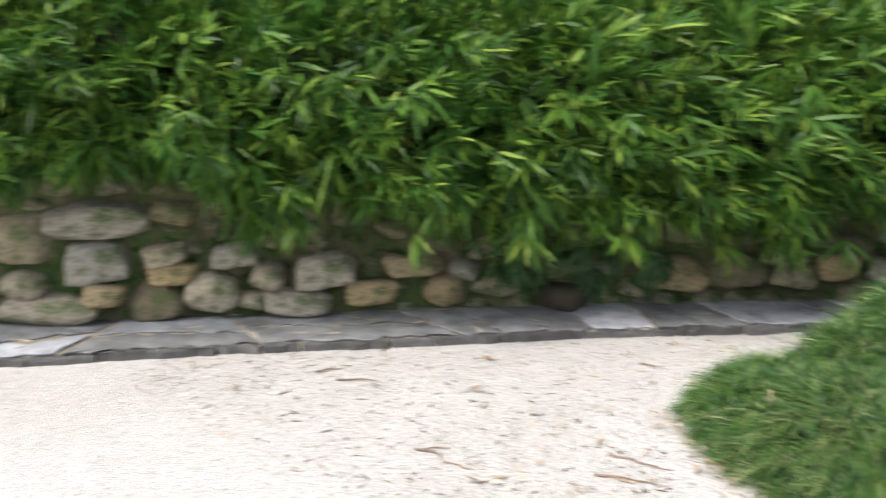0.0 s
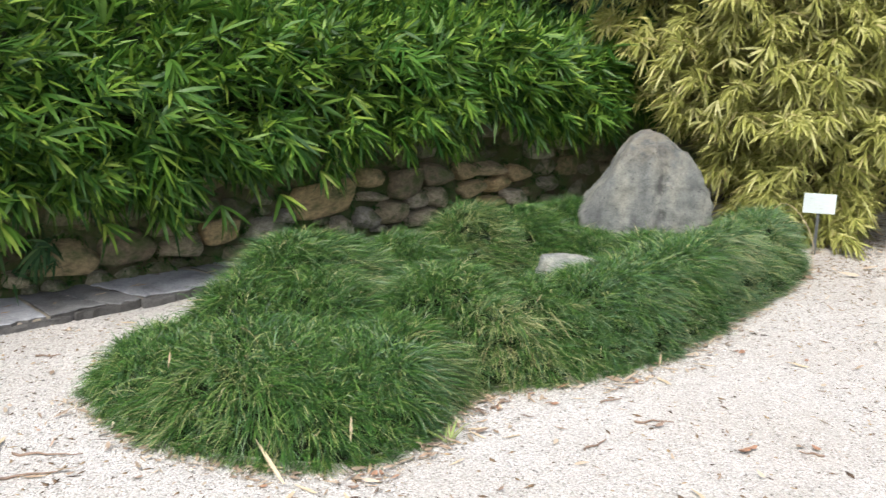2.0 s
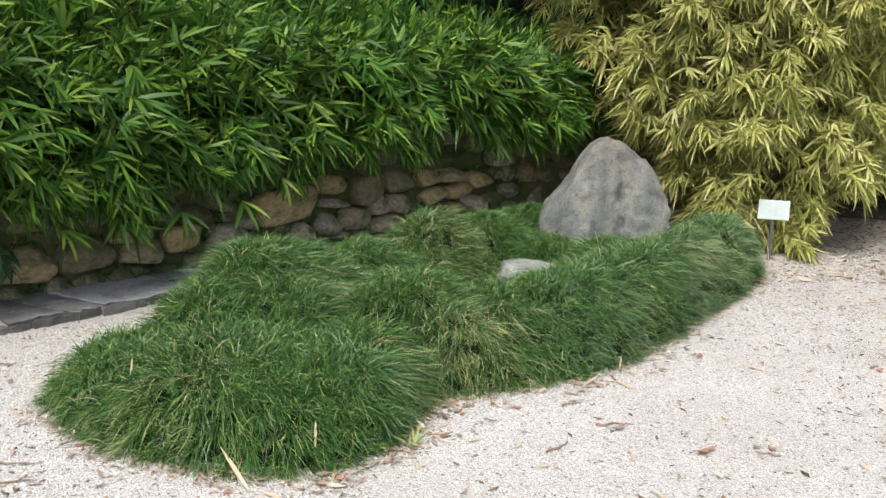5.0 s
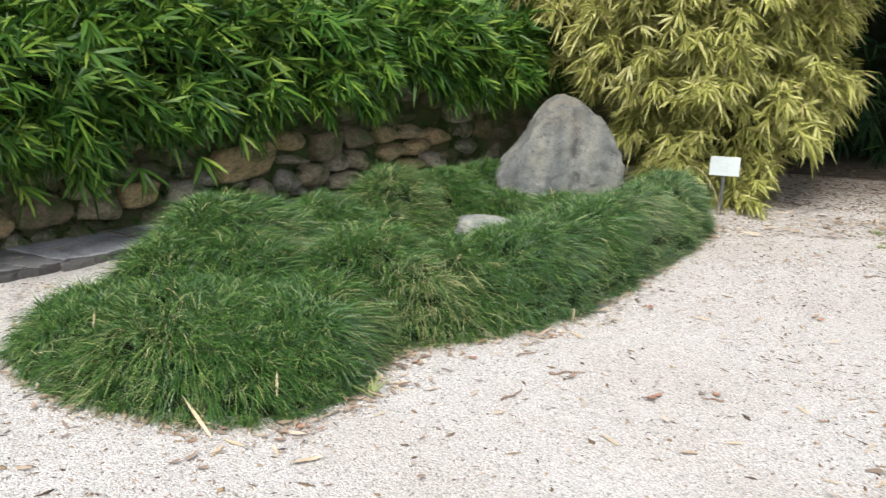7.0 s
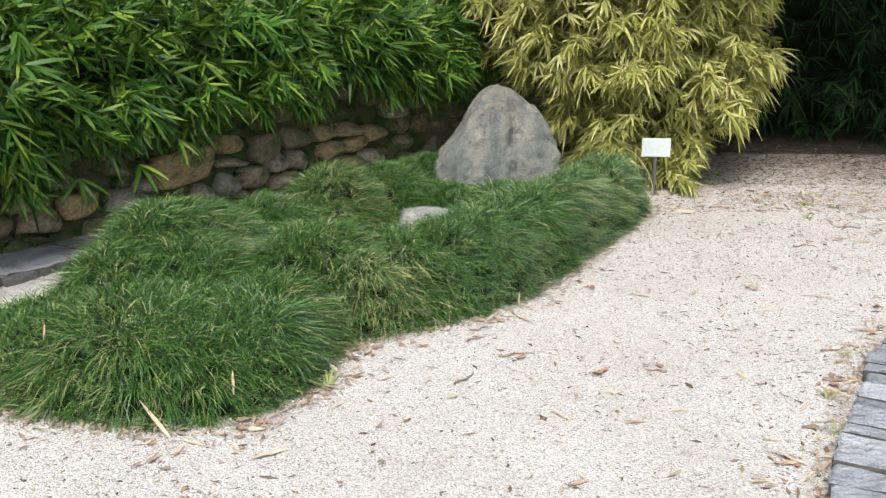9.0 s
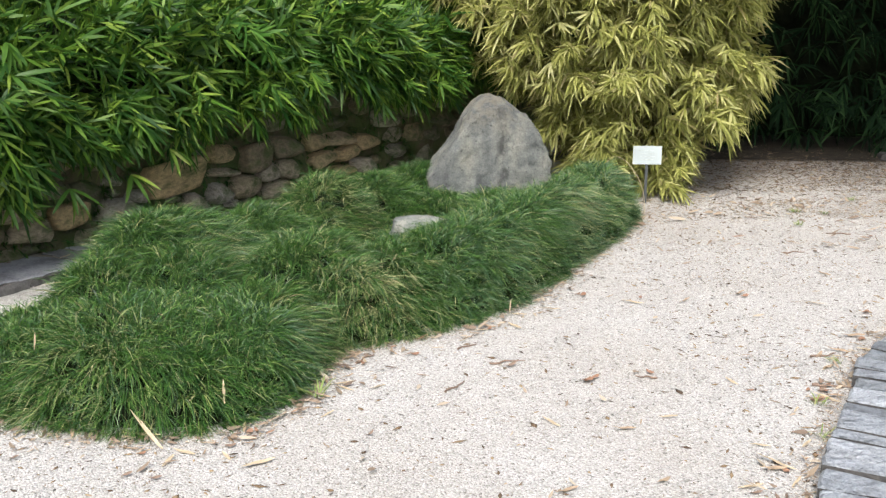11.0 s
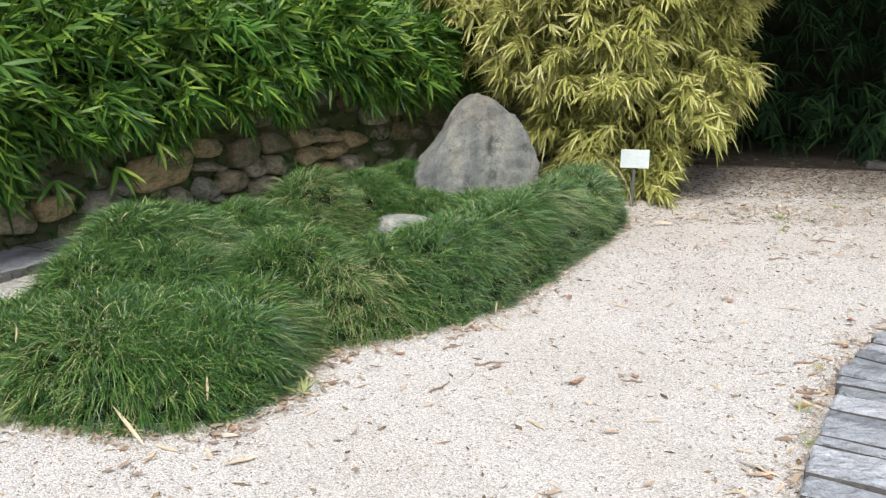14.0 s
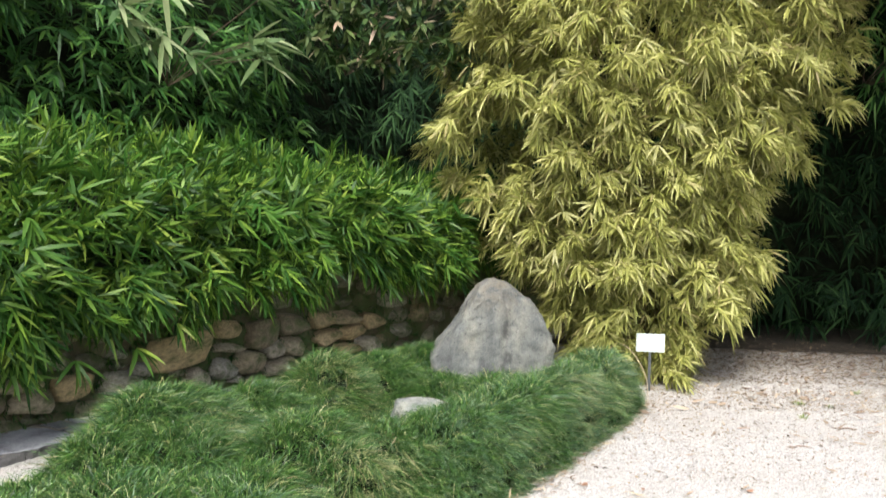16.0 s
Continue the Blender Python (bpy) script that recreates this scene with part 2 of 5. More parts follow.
GRASS = leaf_material("mondo_grass_blade", [(0.0, (0.009, 0.034, 0.008)), (0.3, (0.026, 0.085, 0.017)), (0.62, (0.064, 0.168, 0.03)), (0.86, (0.132, 0.255, 0.052)), (0.96, (0.25, 0.34, 0.1)), (1.0, (0.42, 0.42, 0.18))], patch=(1.6, 0.55, 0.8, (0.06, 0.145, 0.034)), rough=0.36, through_light=0.2)
STRAW_GRASS = leaf_material("dry_grass_blade", [(0.0, (0.12, 0.2, 0.07)), (0.35, (0.28, 0.34, 0.14)), (0.6, (0.44, 0.46, 0.22)), (0.85, (0.6, 0.56, 0.32)), (1.0, (0.4, 0.32, 0.18))], rough=0.4, through_light=0.25)
# Silvery tints put the sky's sheen on the grass flanks into colour.
GREY_GRASS = leaf_material("sheen_painted_grass_blade", [(0.0, (0.05, 0.12, 0.06)), (0.4, (0.1, 0.2, 0.1)), (0.8, (0.2, 0.3, 0.17)), (1.0, (0.34, 0.4, 0.24))], rough=0.36, through_light=0.2)
for m in (GRASS, STRAW_GRASS, GREY_GRASS):
    m.node_tree.nodes["Principled BSDF"].inputs["Specular IOR Level"].default_value = 0.45
BRIGHT_LEAF = leaf_material("fresh_bamboo_leaf", [(0.0, (0.04, 0.13, 0.03)), (0.5, (0.11, 0.27, 0.06)), (1.0, (0.25, 0.42, 0.12))], through_light=0.35)
DRY = leaf_material("dry_leaf", [(0.0, (0.17, 0.125, 0.095)), (0.3, (0.31, 0.235, 0.17)), (0.6, (0.42, 0.335, 0.245)), (0.9, (0.56, 0.48, 0.37)), (1.0, (0.34, 0.19, 0.12))], rough=0.7, through_light=0.15)


def dry_material(name, colour):
    m, n, l, p = material(name)
    col = mix(n, l, 0.6, colour, ramp(n, l, tex_noise(n, l, 45, 4), [(0.3, (0.5, 0.45, 0.4)), (0.7, (1.15, 1.12, 1.1))]), "MULTIPLY")
    l.new(col, p.inputs["Base Color"])
    p.inputs["Roughness"].default_value = 0.75
    bump(n, l, tex_noise(n, l, 120, 2), 0.4, 0.002, p)
    return m


STRAW = dry_material("straw_sheath", (0.55, 0.46, 0.32))
TAN_LEAF = dry_material("tan_leaf", (0.4, 0.31, 0.215))
RUST_LEAF = dry_material("rust_leaf", (0.34, 0.2, 0.13))
BROWN_LEAF = dry_material("brown_leaf", (0.25, 0.18, 0.135))
CULM = dry_material("bamboo_culm", (0.16, 0.15, 0.05))
TWIG = dry_material("dark_twig", (0.07, 0.05, 0.03))
PLATE = dry_material("white_plate", (0.86, 0.88, 0.88))
PLATE.node_tree.nodes["Principled BSDF"].inputs["Roughness"].default_value = 0.35
for link in list(PLATE.node_tree.nodes["Principled BSDF"].inputs["Base Color"].links):
    PLATE.node_tree.links.remove(link)
PLATE.node_tree.nodes["Principled BSDF"].inputs["Base Color"].default_value = (0.47, 0.53, 0.53, 1)
INK = dry_material("faded_ink", (0.55, 0.62, 0.62))
STAKE = dry_material("grey_stake", (0.07, 0.08, 0.08))

# ---- plan: the wall runs along S, with N pointing away behind it ----
W0 = np.array([-2.718, 4.149])
S = np.array([0.62, 0.785])
N = np.array([-0.785, 0.62])


def at_wall(s, h):
    return W0 + s * S + h * N


def bend(s):
    """How far the wall's face swings out of its line towards its near end."""
    return np.interp(s, [-4.7, -2.9, -1.9, -0.84, 0.2], [-0.28, -0.15, -0.09, -0.02, 0.0])


ground = part("ground", mesh_of("ground", [(-150, -150, 0), (150, -150, 0), (150, 150, 0), (-150, 150, 0)], [(0, 1, 2, 3)]), GRAVEL)
tagged(ground, "pale crushed gravel strewn with brown leaf crumbs", "gravel", kind="structure")


# ---- pieces of stone ----
def boulder(seed, size, boxy=0.75, rough=0.12, sub=3):
    """A worn stone of the given size round the origin: a rounded block with dents."""
    bm = bmesh.new()
    bmesh.ops.create_icosphere(bm, subdivisions=sub, radius=1.0)
    off = Vector((seed * 3.7, seed * 1.9, seed * 5.3))
    for v in bm.verts:
        c = v.co.normalized()
        k = (abs(c.x) ** (2 / (1 - boxy * 0.7)) + abs(c.y) ** (2 / (1 - boxy * 0.7)) + abs(c.z) ** (2 / (1 - boxy * 0.7))) ** (-(1 - boxy * 0.7) / 2)
        k *= 1 + rough * noise.noise(c * 1.1 + off) * 1.6 + rough * 0.5 * noise.noise(c * 2.7 + off) + rough * 0.28 * noise.noise(c * 6.1 + off)
        v.co = Vector((c.x * k * size[0] / 2, c.y * k * size[1] / 2, c.z * k * size[2] / 2))
    return smooth(bm)


def cobble(seed):
    """A rough wall stone about one unit across: a blunt block broken by a few flat faces, with chipped edges."""
    r = random.Random(seed)
    cuts = [(Vector((r.gauss(0, 1), r.gauss(0, 1), r.gauss(0, 1))).normalized(), r.uniform(0.7, 0.92)) for _ in range(9)]
    cuts += [(Vector((0, -1, r.uniform(-0.3, 0.3))).normalized(), 0.74), (Vector((0, r.uniform(-0.3, 0.3), 1)).normalized(), 0.76), (Vector((0, 0, -1)), 0.76)]
    bm = boulder(seed, (2, 2, 2), 0.25 + 0.5 * r.random(), 0.13)
    off = Vector((seed * 2.3, seed * 4.1, seed))
    for v in bm.verts:
        c = v.co.copy()
        for d, k in cuts:
            over = c.dot(d) - k
            if over > 0:
                c -= d * over * 0.85
        c *= 1 + 0.05 * noise.noise(c * 4 + off) + 0.03 * noise.noise(c * 9 + off)
        v.co = c * 0.6
    return bm


def slab(points, z0, z1, bevel=0.008, seed=0, sides=None, top=None, ragged=0.006):
    """A flat stone over an outline of points, with worn upper edges and an uneven top."""
    pts = []
    for a, b in zip(points, points[1:] + points[:1]):
        a, b = Vector(a), Vector(b)
        steps = max(1, int((b - a).length / 0.035))
        for k in range(steps):
            q = a.lerp(b, k / steps)
            w = ragged * (noise.noise(Vector((q.x * 14, q.y * 14, seed))) + 0.6 * noise.noise(Vector((q.x * 40, q.y * 40, seed))))
            pts.append(q + Vector((w, -w)))
    mid = sum(pts, Vector((0, 0))) / len(pts)
    ring = []
    for inset, z in ((0, z0), (0, z1 - bevel), (bevel, z1)):
        row = []
        for q in pts:
            d = (mid - q)
            d = d.normalized() * min(inset, d.length * 0.5)
            dz = 0.006 * noise.noise(Vector((q.x * 6, q.y * 6, seed + 4.0))) if z > z0 else 0
            row.append((q.x + d.x, q.y + d.y, z + dz))
        ring.append(row)
    verts = [v for row in ring for v in row] + [(mid.x, mid.y, z1 + 0.004)]
    n = len(pts)
    faces = [(r * n + i, r * n + (i + 1) % n, (r + 1) * n + (i + 1) % n, (r + 1) * n + i) for r in (0, 1) for i in range(n)]
    faces += [(2 * n + i, 2 * n + (i + 1) % n, 3 * n) for i in range(n)]
    me = mesh_of("slab", verts, faces, smooth=False)
    # the darker side faces carry the joints' shade in their colour
    if sides:
        me.materials.append(top)
        me.materials.append(sides)
        for k in range(n):
            me.polygons[k].material_index = 1
    return me


# ---- leaves and blades, many at once ----
def ribbons(base, way, side, length, width, fall, shape=((0.0, 0.25), (0.3, 1.0), (0.68, 0.75), (1.0, 0.0))):
    """Vertices and faces of many tapered leaves: base points, first way, side way, length, width, and how far each tip falls."""
    count = len(base)
    rows = []
    for t, w in shape:
        mid = base + way * (length * t)[:, None] + fall * (length * t * t)[:, None]
        if w > 0:
            rows.append(mid - side * (width * w / 2)[:, None])
            rows.append(mid + side * (width * w / 2)[:, None])
        else:
            rows.append(mid)
    k = len(rows)
    verts = np.stack(rows, 1).reshape(-1, 3)
    start = np.arange(count)[:, None] * k
    faces = []
    for r in range(0, k - 3, 2):
        faces.append(start + np.array([[r, r + 1, r + 3, r + 2]]))
    quads = np.concatenate(faces, 1).reshape(-1, 4)
    tips = (start + np.array([[k - 3, k - 2, k - 1]])).reshape(-1, 3)
    return verts, quads, tips


def ribbon_mesh(name, packs):
    me = bpy.data.meshes.new(name)
    verts, loops, sizes, off = [], [], [], 0
    for v, q, t in packs:
        verts.append(v)
        loops += [(q + off).ravel(), (t + off).ravel()]
        sizes += [np.full(len(q), 4), np.full(len(t), 3)]
        off += len(v)
    verts, loops, sizes = np.concatenate(verts), np.concatenate(loops), np.concatenate(sizes)
    me.vertices.add(len(verts))
    me.vertices.foreach_set("co", verts.astype(np.float32).ravel())
    me.loops.add(len(loops))
    me.loops.foreach_set("vertex_index", loops.astype(np.int32))
    me.polygons.add(len(sizes))
    me.polygons.foreach_set("loop_start", np.concatenate([[0], np.cumsum(sizes)[:-1]]).astype(np.int32))
    me.polygons.foreach_set("use_smooth", np.ones(len(sizes), dtype=bool))
    me.update(calc_edges=True)
    me.validate()
    return me


def fans(tip, way, count, length, width, spread, droop, flat=0.35, face=None):
    """Fans of bamboo leaves at twig ends: each twig end bears count leaves that spread round its way and droop."""
    k = len(tip)
    base = np.repeat(tip, count, 0)
    main = np.repeat(unit(way), count, 0)
    total = len(base)
    jit = rng.normal(size=(total, 3))
    jit[:, 2] *= flat + 0.4
    d = unit(main + spread * jit)
    back = rng.random(total) * 0.09
    base = base - main * back[:, None]
    ln = length[0] + (length[1] - length[0]) * rng.random(total)
    wd = width[0] + (width[1] - width[0]) * rng.random(total)
    up = (np.tile([0, 0, 1.0], (total, 1)) if face is None else np.repeat(face, count, 0)) + 0.4 * rng.normal(size=(total, 3))
    side = unit(np.cross(d, up))
    fall = np.zeros((total, 3))
    fall[:, 2] = -droop * (0.4 + 0.9 * rng.random(total))
    return ribbons(base, d, side, ln, wd, fall)


def leaf_fans(tip, way, face, count, length, width, arc, droop):
    """Twig ends that each spread count leaves like the fingers of an open fan, flat across the side that it faces."""
    k = len(tip)
    main = unit(way)
    nrm = unit(face - main * (face * main).sum(1, keepdims=True))
    lat = np.cross(nrm, main)
    main, nrm, lat = (np.repeat(a, count, 0) for a in (main, nrm, lat))
    total = k * count
    share = np.tile(np.linspace(-1, 1, count), k) + 0.22 * rng.normal(size=total)
    ang = arc * share * np.repeat(0.75 + 0.5 * rng.random(k), count)
    d = unit(main * np.cos(ang)[:, None] + lat * np.sin(ang)[:, None] + 0.2 * rng.normal(size=(total, 3)))
    base = np.repeat(tip, count, 0) - main * (0.05 * np.abs(share) + 0.04 * rng.random(total))[:, None]
    size = np.repeat(0.75 + 0.5 * rng.random(k), count)
    ln = (length[0] + (length[1] - length[0]) * rng.random(total)) * (1.05 - 0.25 * np.minimum(np.abs(share), 1)) * size
    wd = (width[0] + (width[1] - width[0]) * rng.random(total)) * (0.5 + 0.5 * size)
    side = unit(np.cross(d, nrm + 0.4 * rng.normal(size=(total, 3))))
    fall = np.zeros((total, 3))
    fall[:, 2] = -droop * (0.3 + 1.0 * rng.random(total))
    return ribbons(base, d, side, ln, wd, fall, shape=((0.0, 0.3), (0.22, 0.95), (0.6, 0.85), (1.0, 0.0)))


def lumps(p, scale, seed):
    """Smooth bumps over space from a few waves, -1 to 1."""
    r = np.random.default_rng(seed)
    out = np.zeros(len(p))
    for _ in range(7):
        d = unit(r.normal(size=3))
        out += np.sin((p @ d) * 2 * np.pi / (scale * (0.6 + 0.9 * r.random())) + 6.3 * r.random())
    return out / 3.2


# ---- standing structure: stone retaining wall with its earth, and the soil bank behind it ----
def wall_box(name, s0, s1, h0, h1, z0, z1):
    c = [at_wall(s, h) for s, h in ((s0, h0), (s1, h0), (s1, h1), (s0, h1))]
    v = [(*p, z) for z in (z0, z1) for p in c]
    return mesh_of(name, v, [(0, 1, 5, 4), (1, 2, 6, 5), (2, 3, 7, 6), (3, 0, 4, 7), (4, 5, 6, 7), (3, 2, 1, 0)], smooth=False)


retaining_wall = part("wall_stone", wall_box("wall_core", -5.5, 6.5, 0.05, 0.45, -0.05, 0.72), WALL_EARTH)
tagged(retaining_wall, "low dry-laid fieldstone retaining wall with mossy joints", "stone wall", kind="structure")
bank = part("bank", wall_box("bank", -5.5, 6.5, 0.45, 4.0, -0.05, 0.7), SOIL)
tagged(bank, "dark raised planting bed held by the stone wall", "bed", kind="structure")


def joint_fill():
    """Earth and moss packed unevenly between the stones."""
    cols, rows = 240, 18
    v = []
    for i in range(cols + 1):
        s = -5.0 + 10.0 * i / cols
        for j in range(rows + 1):
            z = -0.02 + 0.74 * j / rows
            h = 0.02 + 0.035 * noise.noise(Vector((s * 9, z * 9, 2.0))) + 0.015 * noise.noise(Vector((s * 27, z * 27, 5.0)))
            v.append((*at_wall(s, h + bend(s)), z))
    f = [(i * (rows + 1) + j, (i + 1) * (rows + 1) + j, (i + 1) * (rows + 1) + j + 1, i * (rows + 1) + j + 1) for i in range(cols) for j in range(rows)]
    return mesh_of("joint_fill", v, f)


part("joint_fill", joint_fill(), WALL_EARTH, retaining_wall)
# ---- far planting: dark bamboo thickets that close the garden ----
def core(name, pts, depth, z0, z1, bulge=0.25):
    """A lumpy near-black sheet along a line on the plan: painted shade behind the leaves."""
    verts, faces, cols, rows = [], [], 40, 12
    pts = [np.array(p) for p in pts]
    for i in range(cols + 1):
        f = i / cols * (len(pts) - 1)
        k = min(int(f), len(pts) - 2)
        a = pts[k] * (1 - f + k) + pts[k + 1] * (f - k)
        d = unit(pts[k + 1] - pts[k])
        back = np.array([-d[1], d[0]])
        for j in range(rows + 1):
            z = z0 + (z1 - z0) * j / rows
            w = bulge * noise.noise(Vector((a[0] * 1.7, a[1] * 1.7, z * 1.9)))
            q = a + back * (depth + w)
            verts.append((q[0], q[1], z))
    for i in range(cols):
        for j in range(rows):
            b = i * (rows + 1) + j
            faces.append((b, b + rows + 1, b + rows + 2, b + 1))
    me = mesh_of(name, verts, faces)
    return me


def thicket(name, label, category, pts, z0, z1, density, length, width, mat, lean, droop, depth=0.5, core_depth=0.55):
    """A bank of drooping leaf fans along a line on the plan (its front to the right of the line's way)."""
    thing = tagged(new(name), label, category)
    pts = [np.array(p, float) for p in pts]
    packs = []
    for a, b in zip(pts, pts[1:]):
        run = np.linalg.norm(b - a)
        d = (b - a) / run
        back = np.array([-d[1], d[0]])
        k = int(run * (z1 - z0) * density)
        u, z = rng.random(k) * run, z0 + (z1 - z0) * rng.random(k)
        p3 = np.c_[a + np.outer(u, d), z]
        off = depth * rng.random(k) ** 1.6 + 0.22 * lumps(p3, 0.7, 3)
        p3[:, :2] += off[:, None] * back
        way = np.c_[np.tile(-back * lean, (k, 1)), np.full(k, -0.55)] + 0.55 * rng.normal(size=(k, 3))
        packs.append(leaf_fans(p3, way, np.c_[np.tile(-back, (k, 1)), np.full(k, 0.8)], 7, length, width, 1.2, droop))
    tagged(part("foliage", ribbon_mesh("foliage", packs), mat, thing), kind="stuff")
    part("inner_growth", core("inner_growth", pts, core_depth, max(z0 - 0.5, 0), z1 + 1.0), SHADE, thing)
    return thing


thicket("dark_bamboo_thicket", "tall dark green bamboo thicket in deep shade", "bamboo",
        [at_wall(-6, 1.1), at_wall(0, 1.15), at_wall(3.2, 1.3), at_wall(4.3, 1.45)], 1.2, 3.5, 200, (0.11, 0.2), (0.017, 0.027), DARK_LEAF, 1.1, 0.3, depth=0.7, core_depth=0.85)
thicket("shaded_bamboo_thicket", "sparse bamboo stems and leaves, black shade painted into their colour", "bamboo",
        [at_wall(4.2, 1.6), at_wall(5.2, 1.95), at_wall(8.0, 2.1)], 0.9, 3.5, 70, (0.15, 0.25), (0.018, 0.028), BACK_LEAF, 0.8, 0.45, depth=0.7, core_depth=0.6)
thicket("back_bamboo_hedge", "dark green bamboo hedge behind the gravel, shade painted into its leaves", "hedge",
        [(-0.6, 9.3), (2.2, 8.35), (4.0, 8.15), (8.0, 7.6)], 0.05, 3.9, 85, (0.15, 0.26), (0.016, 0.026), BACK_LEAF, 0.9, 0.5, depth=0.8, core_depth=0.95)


# Bamboo above the view, added only to shade the back hedge.
thicket("unseen_shade_bamboo", "unseen tall bamboo added to shade the back of the garden", "bamboo",
        [(-0.5, 8.3), (1.8, 7.5), (4.2, 7.1), (8.0, 6.4)], 3.6, 5.4, 120, (0.14, 0.24), (0.018, 0.026), DARK_LEAF, 0.6, 0.4, depth=1.6, core_depth=1.3)


def shade_tree():
    """A broad unseen tree added at the side; its crown shades the garden's back."""
    tree = tagged(new("shade_tree"), "broad dark-leaved unseen tree added to shade the back of the garden", "tree")
    bm = bmesh.new()
    rows = []
    for j in range(9):
        f = j / 8
        c = Vector((6.3 - 1.2 * f * f, 5.6 + 0.9 * f, 4.0 * f))
        r = 0.19 - 0.1 * f
        rows.append([bm.verts.new(c + Vector((r * math.cos(a * math.tau / 10), r * math.sin(a * math.tau / 10), 0))) for a in range(10)])
    for r0, r1 in zip(rows, rows[1:]):
        for a in range(10):
            bm.faces.new((r0[a], r0[(a + 1) % 10], r1[(a + 1) % 10], r1[a]))
    part("trunk", smooth(bm), TWIG, tree)
    k = 6500
    p = np.c_[1.8 + 6.2 * rng.random(k), 4.7 + 4.1 * rng.random(k), 3.0 + 1.9 * rng.random(k)]
    p = p[p[:, 0] > 2.9 - 0.286 * (p[:, 2] - 2.7) + 0.15 * lumps(p, 1.2, 9)]
    p[:, 2] += 0.2 * lumps(p, 1.5, 4)
    p[:, 2] = np.maximum(p[:, 2], 3.0)
    way = np.c_[rng.normal(size=(len(p), 2)), np.full(len(p), 0.1)]
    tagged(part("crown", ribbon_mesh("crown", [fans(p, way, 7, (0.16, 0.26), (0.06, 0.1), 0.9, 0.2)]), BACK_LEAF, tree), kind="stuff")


shade_tree()
back_soil = part("soil_strip", mesh_of("soil_strip", [(-1.0, 9.2, 0.012), (0.9, 7.9, 0.012), (2.3, 7.88, 0.012), (3.2, 7.83, 0.012), (9, 7.05, 0.012), (9, 12, 0.012), (-1.0, 12, 0.012)], [(0, 1, 2, 3, 4, 5, 6)]), SOIL)
tagged(back_soil, "dark leaf-strewn soil under the back hedge", "soil", kind="structure")


def culms(parent, spots, z0, z1, radius, mat, sway=0.25):
    """Upright stems with slight bends; each one a mesh of its own."""
    for k, (x, y) in enumerate(spots):
        bm = bmesh.new()
        rows = []
        lean = Vector((rnd.uniform(-sway, sway), rnd.uniform(-sway, sway)))
        for j in range(7):
            f = j / 6
            c = Vector((x + lean.x * f * f, y + lean.y * f * f, z0 + (z1 - z0) * f))
            r = radius * (1 - 0.6 * f)
            rows.append([bm.verts.new(c + Vector((r * math.cos(a * math.tau / 6), r * math.sin(a * math.tau / 6), 0))) for a in range(6)])
        for r0, r1 in zip(rows, rows[1:]):
            for a in range(6):
                bm.faces.new((r0[a], r0[(a + 1) % 6], r1[(a + 1) % 6], r1[a]))
        part("culm", smooth(bm), mat, parent)


# ---- the clipped green bamboo hedge over the wall ----
PROFILE = np.array([(-0.26, 0.0), (-0.43, 0.1), (-0.49, 0.4), (-0.46, 0.68), (-0.34, 0.9), (-0.1, 1.08), (0.25, 1.18), (0.7, 1.24), (1.1, 1.28)])


def hedge_bottom(s):
    return np.interp(s, [-4, -2.5, -1.8, -1, -0.5, 0.75, 1.2, 1.7, 2.2, 2.9, 3.5, 5], [0.78, 0.76, 0.62, 0.51, 0.48, 0.46, 0.49, 0.6, 0.68, 0.74, 0.69, 0.68])


def hedge_top(s):
    return np.interp(s, [-4, 0, 2, 3.5, 5], [1.74, 1.68, 1.6, 1.46, 1.36])


def hedge_points(count, inset, s0=-4.6, s1=4.8, power=1.1):
    """Twig ends over the hedge's bulging skin: their places, ways out, and how far along the wall they are."""
    s = s0 + (s1 - s0) * rng.random(count)
    f = (len(PROFILE) - 1) * rng.random(count) ** power
    k = np.minimum(f.astype(int), len(PROFILE) - 2)
    a, b = PROFILE[k], PROFILE[k + 1]
    hz = a + (b - a) * (f - k)[:, None]
    d = unit(b - a)
    out = np.c_[-d[:, 1], d[:, 0]]
    z = hedge_bottom(s) + hz[:, 1] / 1.28 * (hedge_top(s) - hedge_bottom(s))
    p = np.c_[W0 + np.outer(s, S) + np.outer(hz[:, 0], N), z]
    o3 = np.c_[np.outer(out[:, 0], N), out[:, 1]]
    p[:, :2] -= np.outer(np.interp(s, [1.6, 2.6, 4.0], [0, 0.1, 0.1]) * (hz[:, 0] < 0), N)
    shift = 0.09 * lumps(p, 0.5, 5) + 0.1 * lumps(p, 0.24, 6) - inset * rng.random(count) ** 1.7
    return p + o3 * shift[:, None], o3, s


def hedge_ways(p, o3, s):
    k = len(p)
    way = 0.75 * o3 + np.outer(0.25 + 0.62 * rng.normal(size=k), np.r_[S, 0.0])
    way[:, 2] += -0.2 + 0.4 * rng.normal(size=k)
    way[:, 2] += 0.75 * np.clip(o3[:, 2], 0, 1)
    way[p[:, 2] < hedge_bottom(s) + 0.2, 2] -= 0.2
    return way


hedge = tagged(new("bamboo_hedge"), "dense bright green clipped bamboo hedge overhanging a stone wall", "hedge")
p3, o3, s_ = hedge_points(8600, 0.26)
hedge_mesh = ribbon_mesh("hedge_foliage", [leaf_fans(p3, hedge_ways(p3, o3, s_), 0.8 * o3 + np.array([0, 0, 0.45]) + 0.3 * rng.normal(size=(len(p3), 3)), 8, (0.095, 0.17), (0.012, 0.02), 1.15, 0.16)])
tagged(part("foliage", hedge_mesh, HEDGE_LEAF, hedge), kind="stuff")


